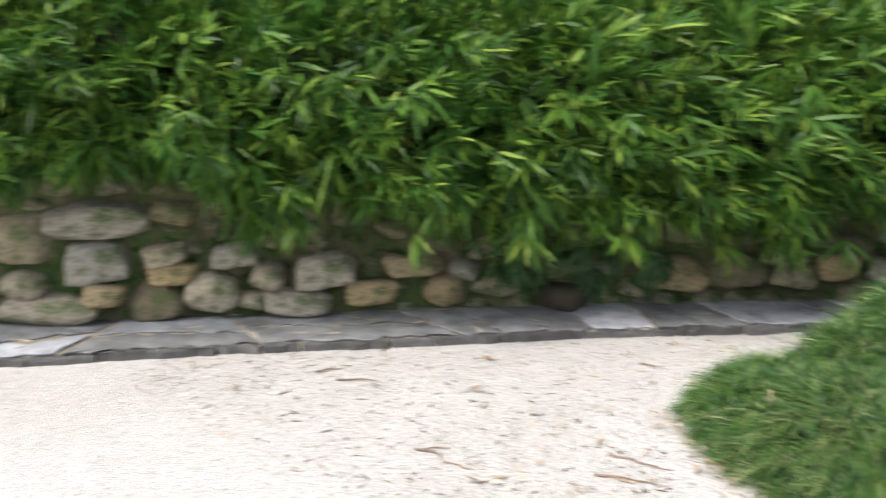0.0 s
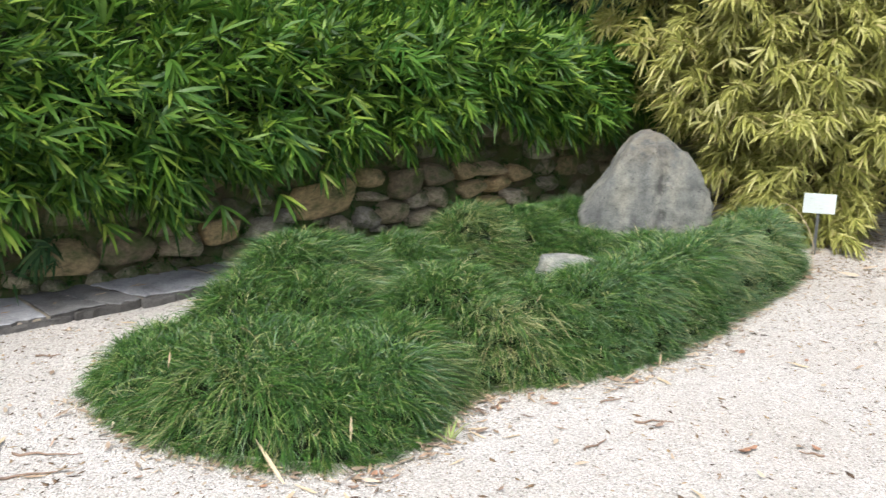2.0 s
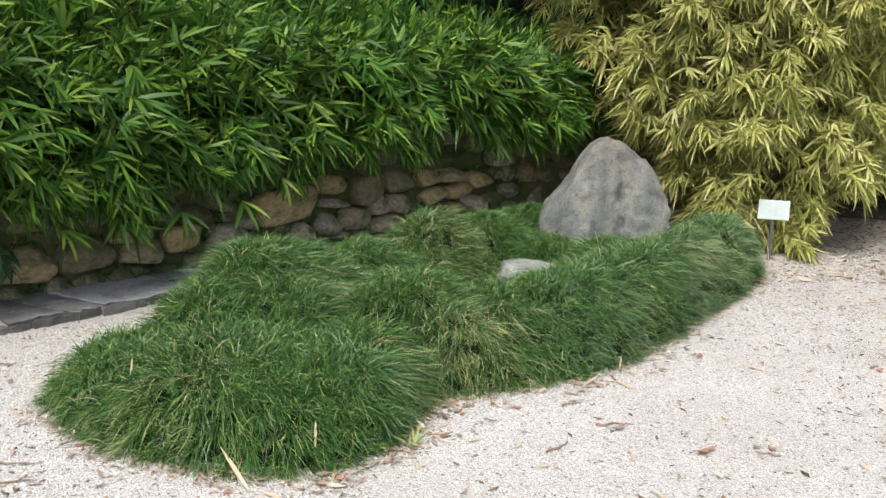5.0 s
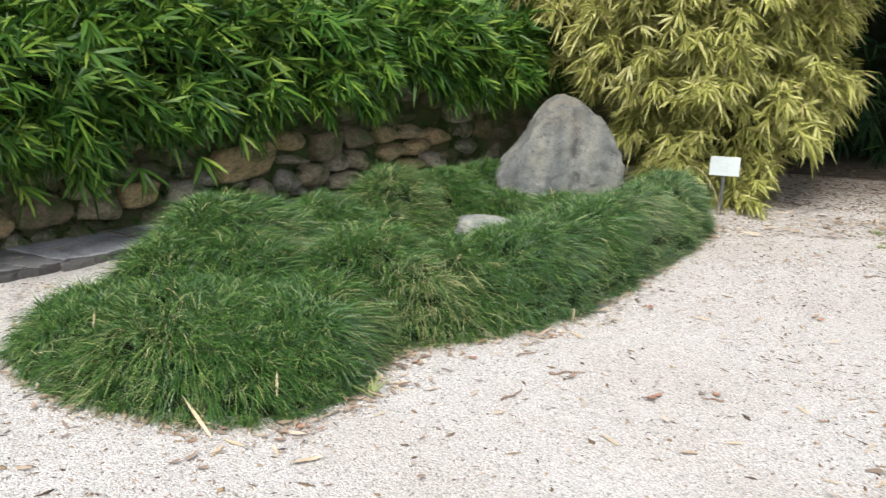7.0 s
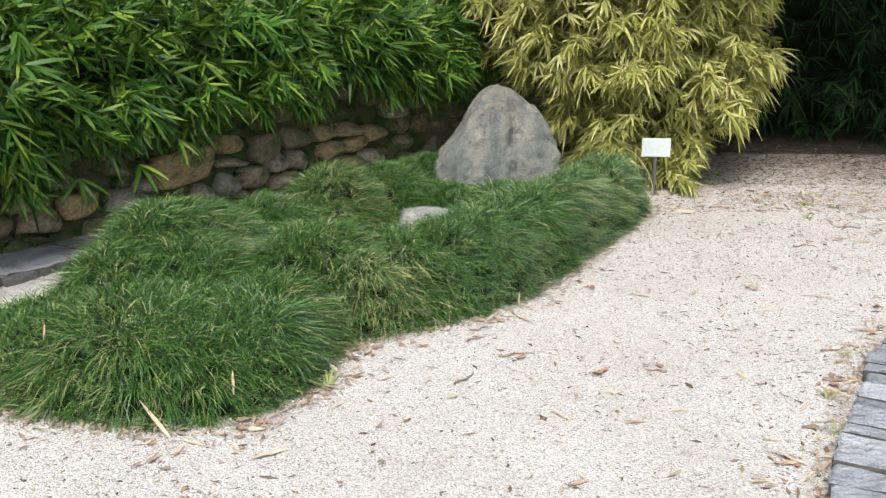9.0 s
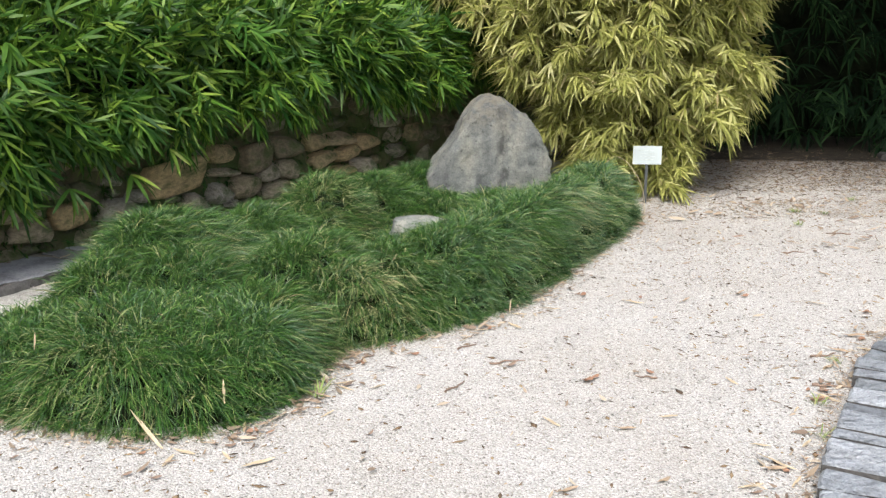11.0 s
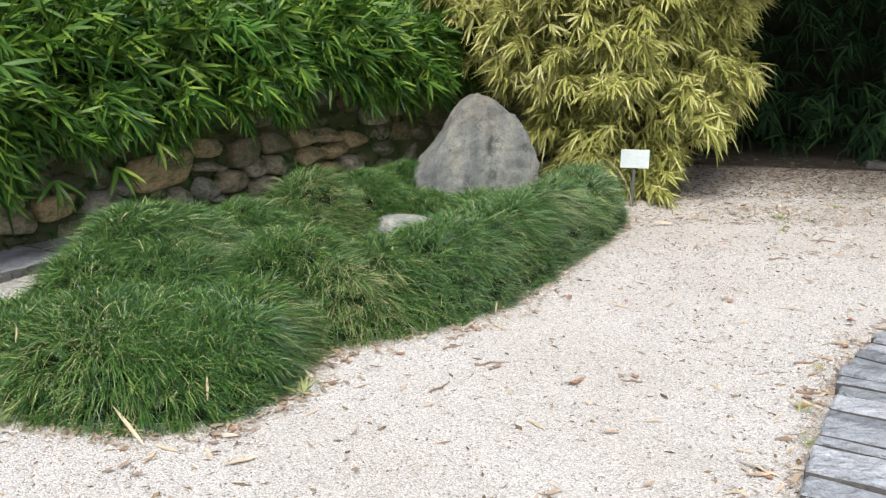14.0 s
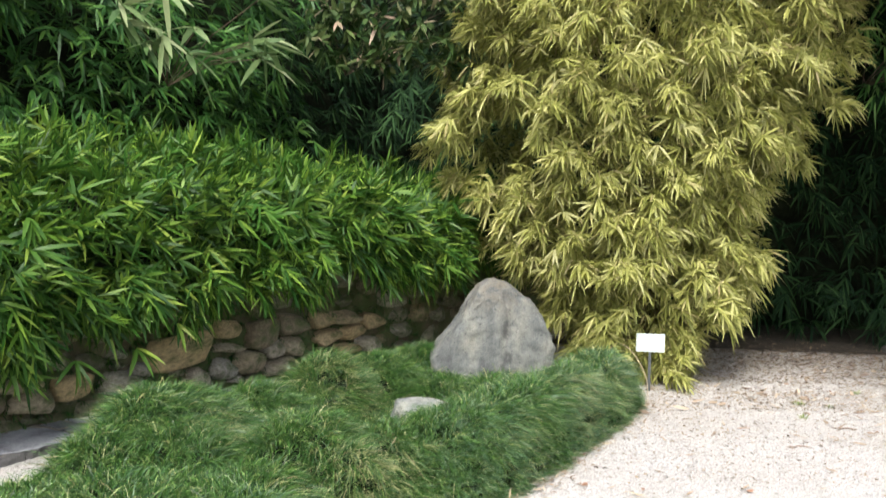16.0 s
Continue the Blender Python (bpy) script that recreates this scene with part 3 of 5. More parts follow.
def single_leaf(name, length, width, droop, mat):
    """One folded bamboo leaf that starts at the origin and points along x."""
    v, f = [], []
    for t, w in ((0.0, 0.2), (0.15, 0.8), (0.4, 1.0), (0.7, 0.8), (0.9, 0.4), (1.0, 0.03)):
        for k in (-1, 0, 1):
            v.append((length * t, k * w * width / 2, -droop * length * t * t + (0.12 * width * w if k else 0)))
    for i in range(5):
        for k in (0, 1):
            f.append((i * 3 + k, i * 3 + 3 + k, i * 3 + 4 + k, i * 3 + k + 1))
    me = mesh_of(name, v, f)
    me.materials.append(mat)
    return me


def hang_leaves(parent, meshes, tips, ways, faces, each):
    """Leaves of their own at the ends of twigs, fanned round each twig's way."""
    for p, w, o in zip(tips, ways, faces):
        for _ in range(each):
            d = Vector(unit(unit(w) + 0.45 * rng.normal(size=3) * np.array([1, 1, 0.6])))
            up = Vector(o) + Vector(0.3 * rng.normal(size=3))
            y = up.cross(d).normalized()
            ob = part("leaf", rnd.choice(meshes), None, parent)
            m = Matrix((d, y, d.cross(y))).transposed().to_4x4()
            ob.matrix_world = Matrix.Translation(p) @ m


p3, o3, s_ = hedge_points(44, 0.0, -0.6, 0.7, 0.6)
hang_leaves(hedge, [single_leaf("leaf", ln, wd, 0.22, HEDGE_LEAF_ONE) for ln, wd in ((0.17, 0.021), (0.2, 0.025), (0.15, 0.019))],
            p3 + 0.02 * o3, hedge_ways(p3, o3, s_), 0.7 * o3 + np.array([0, 0, 0.8]), 6)


drop_s = np.array([-1.55, -1.05, -0.55, -0.1, 0.35, 0.62, 0.95, 1.3, 1.55, 2.6, 3.3])
drop = np.c_[W0 + np.outer(drop_s, S) - 0.38 * N, hedge_bottom(drop_s) + np.array([0.0, -0.02, 0.0, 0.02, -0.04, 0.0, -0.03, -0.05, 0.0, 0.0, 0.0])]
drop_way = np.c_[np.tile(-0.5 * N + 0.15 * S, (len(drop_s), 1)), np.full(len(drop_s), -0.45)]
hang_leaves(hedge, [single_leaf("leaf", ln, wd, 0.3, HEDGE_LEAF_ONE) for ln, wd in ((0.15, 0.019), (0.18, 0.022))],
            drop, drop_way, np.tile([*(-0.7 * N), 0.8], (len(drop_s), 1)), 7)


def hedge_core():
    verts, faces, cols = [], [], 60
    prof = [(0.1, 0.12), (-0.12, 0.32), (-0.12, 0.65), (0.08, 0.82), (0.4, 0.92), (1.2, 1.0)]
    for i in range(cols + 1):
        s = -4.6 + 9.6 * i / cols
        for h, z in prof:
            w = 0.05 * noise.noise(Vector((s * 3, h * 4, z * 4)))
            q = at_wall(s, h + w)
            verts.append((q[0], q[1], float(hedge_bottom(s) + z / 1.28 * (hedge_top(s) - hedge_bottom(s))) + w))
    m = len(prof)
    for i in range(cols):
        for j in range(m - 1):
            faces.append((i * m + j, (i + 1) * m + j, (i + 1) * m + j + 1, i * m + j + 1))
    return mesh_of("hedge_shade_sheet", verts, faces)


# dark sheet painted as the shade inside the hedge
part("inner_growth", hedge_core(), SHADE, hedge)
culms(hedge, [tuple(at_wall(-4 + 0.34 * k + rnd.uniform(-0.1, 0.1), rnd.uniform(0.1, 0.4))) for k in range(24)], 0.6, 1.5, 0.007, CULM, 0.1)

# ---- overhanging branch with pale striped leaves, and an olive shrub above the hedge ----
def spray(name, label, category, spots, way, count, length, width, mat, droop, spread=0.5):
    thing = tagged(new(name), label, category)
    k = len(spots)
    spots = np.array(spots, float)
    ways = np.tile(way, (k, 1)) + 0.4 * rng.normal(size=(k, 3))
    tagged(part("foliage", ribbon_mesh("foliage", [fans(spots, ways, count, length, width, spread, droop)]), mat, thing), kind="stuff")
    foot = spots.mean(0) + np.array([-0.35, 0.7, -0.3])
    for q in spots[:14]:
        bm = bmesh.new()
        a, b = Vector(foot), Vector(q)
        mid = (a + b) / 2 + Vector((0, 0, 0.12))
        rows = []
        for f in (0, 0.5, 1):
            c = (a * (1 - f) ** 2 + mid * 2 * f * (1 - f) + b * f * f)
            rows.append([bm.verts.new(c + Vector((0.004 * math.cos(t), 0.002, 0.004 * math.sin(t)))) for t in (0, 2.1, 4.2)])
        for r0, r1 in zip(rows, rows[1:]):
            for i in range(3):
                bm.faces.new((r0[i], r0[(i + 1) % 3], r1[(i + 1) % 3], r1[i]))
        part("twig", bm, TWIG, thing)
    return thing


spray("variegated_bamboo_branch", "pale striped large-leaved bamboo branch hanging over the hedge", "bamboo",
      [(-2.05 + 0.9 * rnd.random(), 5.9 + 0.35 * rnd.random(), 2.05 + 0.5 * rnd.random()) for _ in range(15)], (0.75, -0.5, -0.12), 6, (0.2, 0.32), (0.035, 0.052), PALE_LEAF, 0.25, 0.6)
spray("olive_shrub", "olive green shrub with oval leaves and withered tips", "shrub",
      [(-1.0 + 1.1 * rnd.random(), 6.6 + 0.5 * rnd.random(), 2.12 + 0.7 * rnd.random()) for _ in range(190)], (0.1, -0.7, -0.1), 8, (0.08, 0.14), (0.026, 0.042), OVAL_LEAF, 0.25, 0.9)

spray("green_bamboo_branch", "leafy green bamboo branch at the edge of the shaded hedge", "bamboo",
      [(3.15 + 1.2 * rnd.random(), 7.2 + 0.5 * rnd.random(), 2.05 + 1.0 * rnd.random()) for _ in range(80)], (-0.2, -0.6, -0.4), 7, (0.12, 0.2), (0.016, 0.025), BRIGHT_LEAF, 0.4, 0.6)

# ---- the golden bamboo: pads of drooping leaf rosettes on thin culms ----
gold = tagged(new("golden_bamboo"), "large golden-leaved bamboo clump weeping to the ground", "bamboo")
GX, GY = 1.24, 7.05


# the clump's reach to either side at each height
GOLD_Z = [0.0, 0.18, 0.35, 0.57, 0.81, 0.96, 1.1, 1.32, 1.56, 1.82, 2.1, 2.5, 3.4]
GOLD_LOW = [1.1, 1.0, 0.9, 0.7, 0.38, 0.27, 0.25, 0.2, -0.06, -0.06, 0.2, 0.2, 0.24]
GOLD_HIGH = [1.58, 1.62, 1.8, 2.2, 2.3, 2.04, 2.02, 2.24, 2.36, 2.48, 2.54, 2.68, 2.8]


def gold_skin(count):
    """Places over the clump's uneven skin, and the way out from its middle."""
    z = 0.0 + 3.34 * rng.random(count)
    a = np.where(rng.random(count) < 0.72, -math.pi * rng.random(count), math.pi * rng.random(count))
    low, high = np.interp(z, GOLD_Z, GOLD_LOW), np.interp(z, GOLD_Z, GOLD_HIGH)
    cx, rx = (low + high) / 2, (high - low) / 2
    ry = 0.36 + 0.42 * rx
    cy = 6.72 + 0.33 * np.clip(z / 0.8, 0, 1)
    d = np.c_[np.cos(a), np.sin(a), np.zeros(count)]
    bulge = 0.95 + 0.08 * rng.normal(size=count)
    p = np.c_[cx + rx * bulge * d[:, 0], cy + ry * bulge * d[:, 1], z]
    keep = (np.hypot(p[:, 0] - 0.3, p[:, 2] - 1.6) > 0.29) | (p[:, 1] > 7.1)
    return p[keep], d[keep]


def apart(p, d, gap):
    """Thins places out so that no two lie nearer than gap."""
    kept = []
    for k in range(len(p)):
        if all(np.sum((p[k] - p[j]) ** 2) > gap * gap for j in kept):
            kept.append(k)
    return p[kept], d[kept]


def gold_ways(d):
    k = len(d)
    way = 0.75 * d + np.array([0, 0, -0.3]) + np.c_[0.3 * rng.normal(size=(k, 2)), 0.25 * rng.normal(size=k)]
    return way


gp, gd = apart(*gold_skin(2600), 0.19)
tips, outs = [], []
for c, o in zip(gp, gd):
    r = 0.1 + 0.1 * rnd.random()
    k = int(9 + 420 * r * r)
    d = unit(rng.normal(size=(k, 3)) + 0.9 * o + np.array([0, 0, 0.25]))
    tips.append(c + d * r * np.array([1.0, 0.9, 0.85]) * (0.45 + 0.6 * rng.random(k))[:, None])
    outs.append(unit(d + 0.6 * o) * np.array([1, 1, 0.7]))
inner, inner_out = gold_skin(2400)
tips.append(np.c_[GX + 0.85 * (inner[:, 0] - GX), GY + 0.82 * (inner[:, 1] - GY), inner[:, 2]])
outs.append(inner_out)
gp, gd = np.concatenate(tips), np.concatenate(outs)
gp[:, 2] = np.maximum(gp[:, 2], 0.075)
clear = (np.abs(gp[:, 0] - 1.36) > 0.16) | (gp[:, 1] > 6.46) | (gp[:, 2] > 0.6)
gp, gd = gp[clear], gd[clear]
gold_mesh = ribbon_mesh("gold_foliage", [leaf_fans(gp, gold_ways(gd), 0.9 * gd + np.array([0, 0, 0.5]) + 0.35 * rng.normal(size=gp.shape), 10, (0.08, 0.15), (0.0105, 0.016), 1.5, 0.34)])
tagged(part("foliage", gold_mesh, GOLD_LEAF, gold), kind="stuff")
gp, gd = gold_skin(900)
near = (gp[:, 1] < 6.5) & (gp[:, 2] > 0.7) & (gp[:, 2] < 2.4)
gp, gd = gp[near][:44], gd[near][:44]
hang_leaves(gold, [single_leaf("leaf", ln, wd, 0.4, GOLD_LEAF_ONE) for ln, wd in ((0.13, 0.014), (0.15, 0.016), (0.12, 0.013))],
            gp + 0.03 * gd, gold_ways(gd), 0.9 * gd + np.array([0, 0, 0.5]), 7)
culms(gold, [(GX + rnd.uniform(-0.35, 0.35), GY + rnd.uniform(-0.3, 0.3)) for _ in range(22)], 0.0, 3.1, 0.011, CULM, 0.7)

# ---- the mondo grass bed ----
BED = [(-1.87, 3.48), (-1.81, 3.24), (-1.6, 3.04), (-1.33, 2.88), (-1.03, 2.83), (-0.76, 2.85), (-0.56, 2.97), (-0.48, 3.2), (-0.44, 3.42), (-0.38, 3.57), (-0.17, 3.68), (0.14, 3.88), (0.36, 4.15), (0.53, 4.44), (0.72, 4.8), (0.99, 5.27),
       (1.17, 5.66), (1.25, 5.98), (1.08, 6.4), (0.5, 6.55), (0.0, 6.38), (-0.36, 6.08), (-0.7, 5.66), (-1.05, 5.2), (-1.34, 4.86), (-1.48, 4.56), (-1.53, 4.26), (-1.53, 3.98), (-1.65, 3.74)]
# tussocks of the bed: place, height and reach
MOPS = [(-1.36, 4.08, 0.43, 0.32), (-1.13, 4.2, 0.39, 0.29), (-1.38, 3.8, 0.33, 0.26), (-1.1, 3.86, 0.33, 0.28), (-1.05, 3.3, 0.25, 0.5), (-1.46, 3.36, 0.2, 0.42), (-0.75, 3.28, 0.25, 0.34), (-0.7, 3.55, 0.24, 0.28), (-1.25, 4.5, 0.28, 0.22), (-0.58, 3.95, 0.36, 0.27), (-0.4, 3.8, 0.28, 0.22),
        (-0.92, 4.66, 0.32, 0.23), (-0.66, 5.22, 0.38, 0.25), (-0.42, 5.62, 0.31, 0.28), (-0.15, 5.98, 0.31, 0.28), (-0.22, 4.08, 0.29, 0.25), (-0.03, 4.18, 0.31, 0.24), (0.14, 4.32, 0.34, 0.27), (0.3, 4.5, 0.355, 0.27), (0.44, 4.68, 0.365, 0.28), (0.6, 4.9, 0.37, 0.28), (0.76, 5.14, 0.375, 0.3), (0.96, 5.72, 0.34, 0.27), (1.06, 5.6, 0.3, 0.24), (-0.72, 4.98, 0.24, 0.2),
        (0.33, 5.46, 0.22, 0.24), (0.58, 5.44, 0.22, 0.18), (-0.02, 5.6, 0.2, 0.2)]


def bed_depth(x, y):
    """Distance inside the bed's outline; negative outside."""
    px, py = np.array(BED).T
    qx, qy = np.roll(px, -1), np.roll(py, -1)
    X, Y = x[:, None], y[:, None]
    ex, ey = qx - px, qy - py
    t = np.clip(((X - px) * ex + (Y - py) * ey) / (ex * ex + ey * ey), 0, 1)
    d = np.hypot(X - px - t * ex, Y - py - t * ey).min(1)
    hit = ((py > Y) != (qy > Y)) & (X < (qx - px) * (Y - py) / (qy - py + 1e-12) + px)
    return np.where(hit.sum(1) % 2 == 1, d, -d)


def bed_height(x, y):
    d = np.maximum(bed_depth(x, y) - 0.05, 0)
    top = 0.08 ** 12 + 0 * x
    for u, v, h, r in MOPS:
        f = ((x - u) ** 2 + (y - v) ** 2) / (r * r)
        top = top + (h * np.exp(-0.75 * f ** 1.5)) ** 12
    return top ** (1 / 12) * (1 - np.exp(-d / 0.045)) + 0.004


def bed_mesh():
    xs, ys = np.linspace(-1.95, 1.4, 68), np.linspace(2.8, 6.65, 78)
    gx, gy = np.meshgrid(xs, ys)
    d = bed_depth(gx.ravel(), gy.ravel())
    z = np.where(d > 0.08, 0.82 * bed_height(gx.ravel(), gy.ravel()) - 0.012, -0.03)
    v = np.c_[gx.ravel(), gy.ravel(), z]
    w = len(xs)
    f = [(j * w + i, j * w + i + 1, (j + 1) * w + i + 1, (j + 1) * w + i) for j in range(len(ys) - 1) for i in range(w - 1)
         if max(d[j * w + i], d[j * w + i + 1], d[(j + 1) * w + i + 1], d[(j + 1) * w + i]) > 0.08]
    return mesh_of("soil_mound", v, f)


# the mound wears the near-black shade colour between the blades
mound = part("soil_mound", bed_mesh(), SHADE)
tagged(mound, "low soil mound under the grass, painted near-black like shade", "mound", kind="structure")


def grass_blades():
    """Tufts of fine arching blades that follow the fall of the mound and hang over its rim."""
    k = 48000
    x, y = -1.9 + 3.3 * rng.random(k), 2.8 + 3.85 * rng.random(k)
    d = bed_depth(x, y)
    keep = (d > 0.015) & (((x + 0.02) / 0.3) ** 2 + ((y - 4.84) / 0.2) ** 2 > 1) & (((x - 0.28) / 0.38) ** 2 + ((y - 5.85) / 0.2) ** 2 > 1)
    x, y, d = x[keep], y[keep], d[keep]
    e = 0.03
    slope = np.hypot(bed_height(x + e, y) - bed_height(x - e, y), bed_height(x, y + e) - bed_height(x, y - e)) / (2 * e)
    keep = rng.random(len(x)) < 0.38 * np.minimum(np.sqrt(1 + slope ** 2), 2.9)
    x, y, d = x[keep][:10400], y[keep][:10400], d[keep][:10400]
    e = 0.04
    z = bed_height(x, y)
    gx = (bed_height(x + e, y) - bed_height(x - e, y)) / (2 * e)
    gy = (bed_height(x, y + e) - bed_height(x, y - e)) / (2 * e)
    rim = np.exp(-d / 0.09)
    per = 24
    base = np.repeat(np.c_[x, y, z], per, 0)
    n = len(base)
    down = np.c_[-gx, -gy]
    steep = np.linalg.norm(down, axis=1, keepdims=True)
    down = down / np.maximum(steep, 1e-6) * np.minimum(steep, 1.2)
    p0 = np.c_[x, y, 0 * x]
    swirl = np.c_[lumps(p0, 0.3, 21), lumps(p0, 0.3, 22)]
    tuft = np.repeat(down * 0.46 + 0.28 * swirl + 0.24 * rng.normal(size=(len(x), 2)) + np.array([0.08, -0.04]), per, 0)
    ang = rng.random(n) * 2 * np.pi
    ring = np.c_[np.cos(ang), np.sin(ang)]
    base[:, :2] += ring * (0.016 * rng.random(n))[:, None]
    base[:, 2] -= 0.02 * rng.random(n)
    horiz = 0.62 * ring * rng.random(n)[:, None] + 0.9 * tuft
    edge_ = np.repeat(rim, per)
    way = unit(np.c_[horiz, 1.0 + 0.6 * rng.random(n) - 0.4 * edge_])
    ln = (0.055 + 0.085 * rng.random(n)) * np.repeat(0.72 + 0.5 * rng.random(len(x)), per) * (1 - 0.3 * edge_)
    bend = np.c_[horiz * 0.5, -0.35 - 0.75 * rng.random(n) - 0.3 * edge_]
    end = base + (way + bend) * ln[:, None]
    ln = ln * np.where(bed_depth(end[:, 0], end[:, 1]) < -0.06, 0.75, 1.0)
    side = unit(np.cross(way, np.c_[rng.normal(size=(n, 2)), np.ones(n)]))
    wd = 0.002 + 0.0016 * rng.random(n)
    dry, grey = np.full(n, 0.022), np.full(n, 0.07)
    for u, v, r, a in DRY_SPOTS:
        dry += a * np.exp(-((base[:, 0] - u) ** 2 + (base[:, 1] - v) ** 2) / (r * r))
    for u, v, r, a in GREY_SPOTS:
        grey += a * np.exp(-((base[:, 0] - u) ** 2 + (base[:, 1] - v) ** 2) / (r * r))
    pick = rng.random(n)
    sorts = [pick < dry, (pick >= dry) & (pick < dry + grey), pick >= dry + grey]
    packs = []
    for m in sorts:
        v, q, t = ribbons(base[m], way[m], side[m], ln[m], wd[m], bend[m], shape=((0.0, 1.0), (0.3, 1.0), (0.6, 0.85), (0.85, 0.5), (1.0, 0.0)))
        v[:, 2] = np.maximum(v[:, 2], 0.004)
        packs.append((v, q, t))
    return packs


# where the grass is dry, and where its blades carry painted sheen: place, reach and share
DRY_SPOTS = [(-0.28, 3.78, 0.2, 0.34), (-0.42, 3.5, 0.14, 0.3), (-0.95, 3.98, 0.12, 0.35), (-1.66, 4.1, 0.1, 0.3), (-1.3, 3.0, 0.3, 0.12), (0.76, 4.95, 0.18, 0.3), (0.5, 4.35, 0.16, 0.2), (0.95, 5.45, 0.2, 0.2), (-0.7, 4.1, 0.14, 0.3), (-0.6, 5.1, 0.22, 0.25), (-1.55, 4.0, 0.12, 0.3)]
GREY_SPOTS = [(0.38, 4.12, 0.35, 0.4), (0.82, 4.95, 0.35, 0.5), (1.07, 5.7, 0.35, 0.35), (-0.9, 4.15, 0.2, 0.25), (-0.55, 3.3, 0.15, 0.25)]
straw_blades, grey_blades, green_blades = grass_blades()
grass = part("mondo_grass", ribbon_mesh("mondo_grass", [green_blades]), GRASS)
tagged(grass, "thick dark green mondo grass in flowing tufts on a mound", "grass", kind="stuff")
dry_grass = part("dry_grass", ribbon_mesh("dry_grass", [straw_blades]), STRAW_GRASS)
tagged(dry_grass, "straw-coloured dry blades among the mondo grass", "grass", kind="stuff")
silver_grass = part("silvery_grass", ribbon_mesh("silvery_grass", [grey_blades]), GREY_GRASS)
tagged(silver_grass, "silvery green blades with painted sheen among the mondo grass", "grass", kind="stuff")

# ---- rocks in the bed ----
def rock_material(name, pale=1.0, seam=True):
    """Grey boulder: even greys with faint streaks that run down, brown lichen near the crest, a dark broken seam, fine
    pits.
    """
    m, n, l, p = material(name)
    c = n.new("ShaderNodeTexCoord")
    mp = n.new("ShaderNodeMapping")
    mp.inputs["Scale"].default_value = (9.0, 9.0, 1.7)
    l.new(c.outputs["Object"], mp.inputs["Vector"])
    st = n.new("ShaderNodeTexNoise")
    st.inputs["Scale"].default_value, st.inputs["Detail"].default_value = 1.0, 6
    l.new(mp.outputs[0], st.inputs["Vector"])
    cloud, grain, mid = tex_noise(n, l, 5.0, 7, 0.7), tex_noise(n, l, 110, 5, 0.75), tex_noise(n, l, 24, 6, 0.7)
    col = ramp(n, l, cloud, [(0.3, (0.15 * pale, 0.163 * pale, 0.157 * pale)), (0.5, (0.2 * pale, 0.212 * pale, 0.198 * pale)), (0.7, (0.29 * pale, 0.29 * pale, 0.255 * pale))])
    col = mix(n, l, 0.7, col, ramp(n, l, st.outputs["Fac"], [(0.36, (0.5, 0.51, 0.55)), (0.5, (1.0, 1.0, 1.0)), (0.63, (1.3, 1.25, 1.15))]), "MULTIPLY")
    col = mix(n, l, 0.42, col, ramp(n, l, mid, [(0.38, (0.5, 0.5, 0.52)), (0.5, (1.0, 1.0, 1.0)), (0.62, (1.35, 1.33, 1.28))]), "MULTIPLY")
    col = mix(n, l, 0.55, col, ramp(n, l, grain, [(0.34, (0.45, 0.45, 0.45)), (0.6, (1.18, 1.18, 1.18))]), "MULTIPLY")
    xyz = n.new("ShaderNodeSeparateXYZ")
    l.new(c.outputs["Object"], xyz.inputs[0])
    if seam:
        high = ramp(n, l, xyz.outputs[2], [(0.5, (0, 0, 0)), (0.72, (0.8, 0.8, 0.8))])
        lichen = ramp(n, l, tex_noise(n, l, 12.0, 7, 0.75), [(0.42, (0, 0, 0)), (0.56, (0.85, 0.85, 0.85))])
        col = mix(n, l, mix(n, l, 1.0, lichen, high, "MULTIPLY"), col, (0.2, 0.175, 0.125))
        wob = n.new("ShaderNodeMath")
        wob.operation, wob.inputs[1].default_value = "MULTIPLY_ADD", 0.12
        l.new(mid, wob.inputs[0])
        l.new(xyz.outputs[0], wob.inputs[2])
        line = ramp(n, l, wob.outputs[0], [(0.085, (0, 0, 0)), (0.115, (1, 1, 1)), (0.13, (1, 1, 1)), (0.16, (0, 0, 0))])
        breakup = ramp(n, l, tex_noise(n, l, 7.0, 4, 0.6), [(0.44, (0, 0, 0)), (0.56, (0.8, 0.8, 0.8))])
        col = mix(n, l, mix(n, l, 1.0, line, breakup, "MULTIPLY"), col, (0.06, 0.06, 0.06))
    pits = ramp(n, l, tex_noise(n, l, 46, 3, 0.6), [(0.3, (0.35, 0.35, 0.36)), (0.37, (1, 1, 1))])
    col = mix(n, l, 0.8, col, pits, "MULTIPLY")
    l.new(col, p.inputs["Base Color"])
    p.inputs["Roughness"].default_value = 0.85
    h = n.new("ShaderNodeMath")
    h.operation = "ADD"
    l.new(mid, h.inputs[0])
    l.new(grain, h.inputs[1])
    bump(n, l, h.outputs[0], 1.0, 0.014, p)
    return m


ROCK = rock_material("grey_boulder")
PALE_ROCK = rock_material("pale_boulder", 1.45, False)


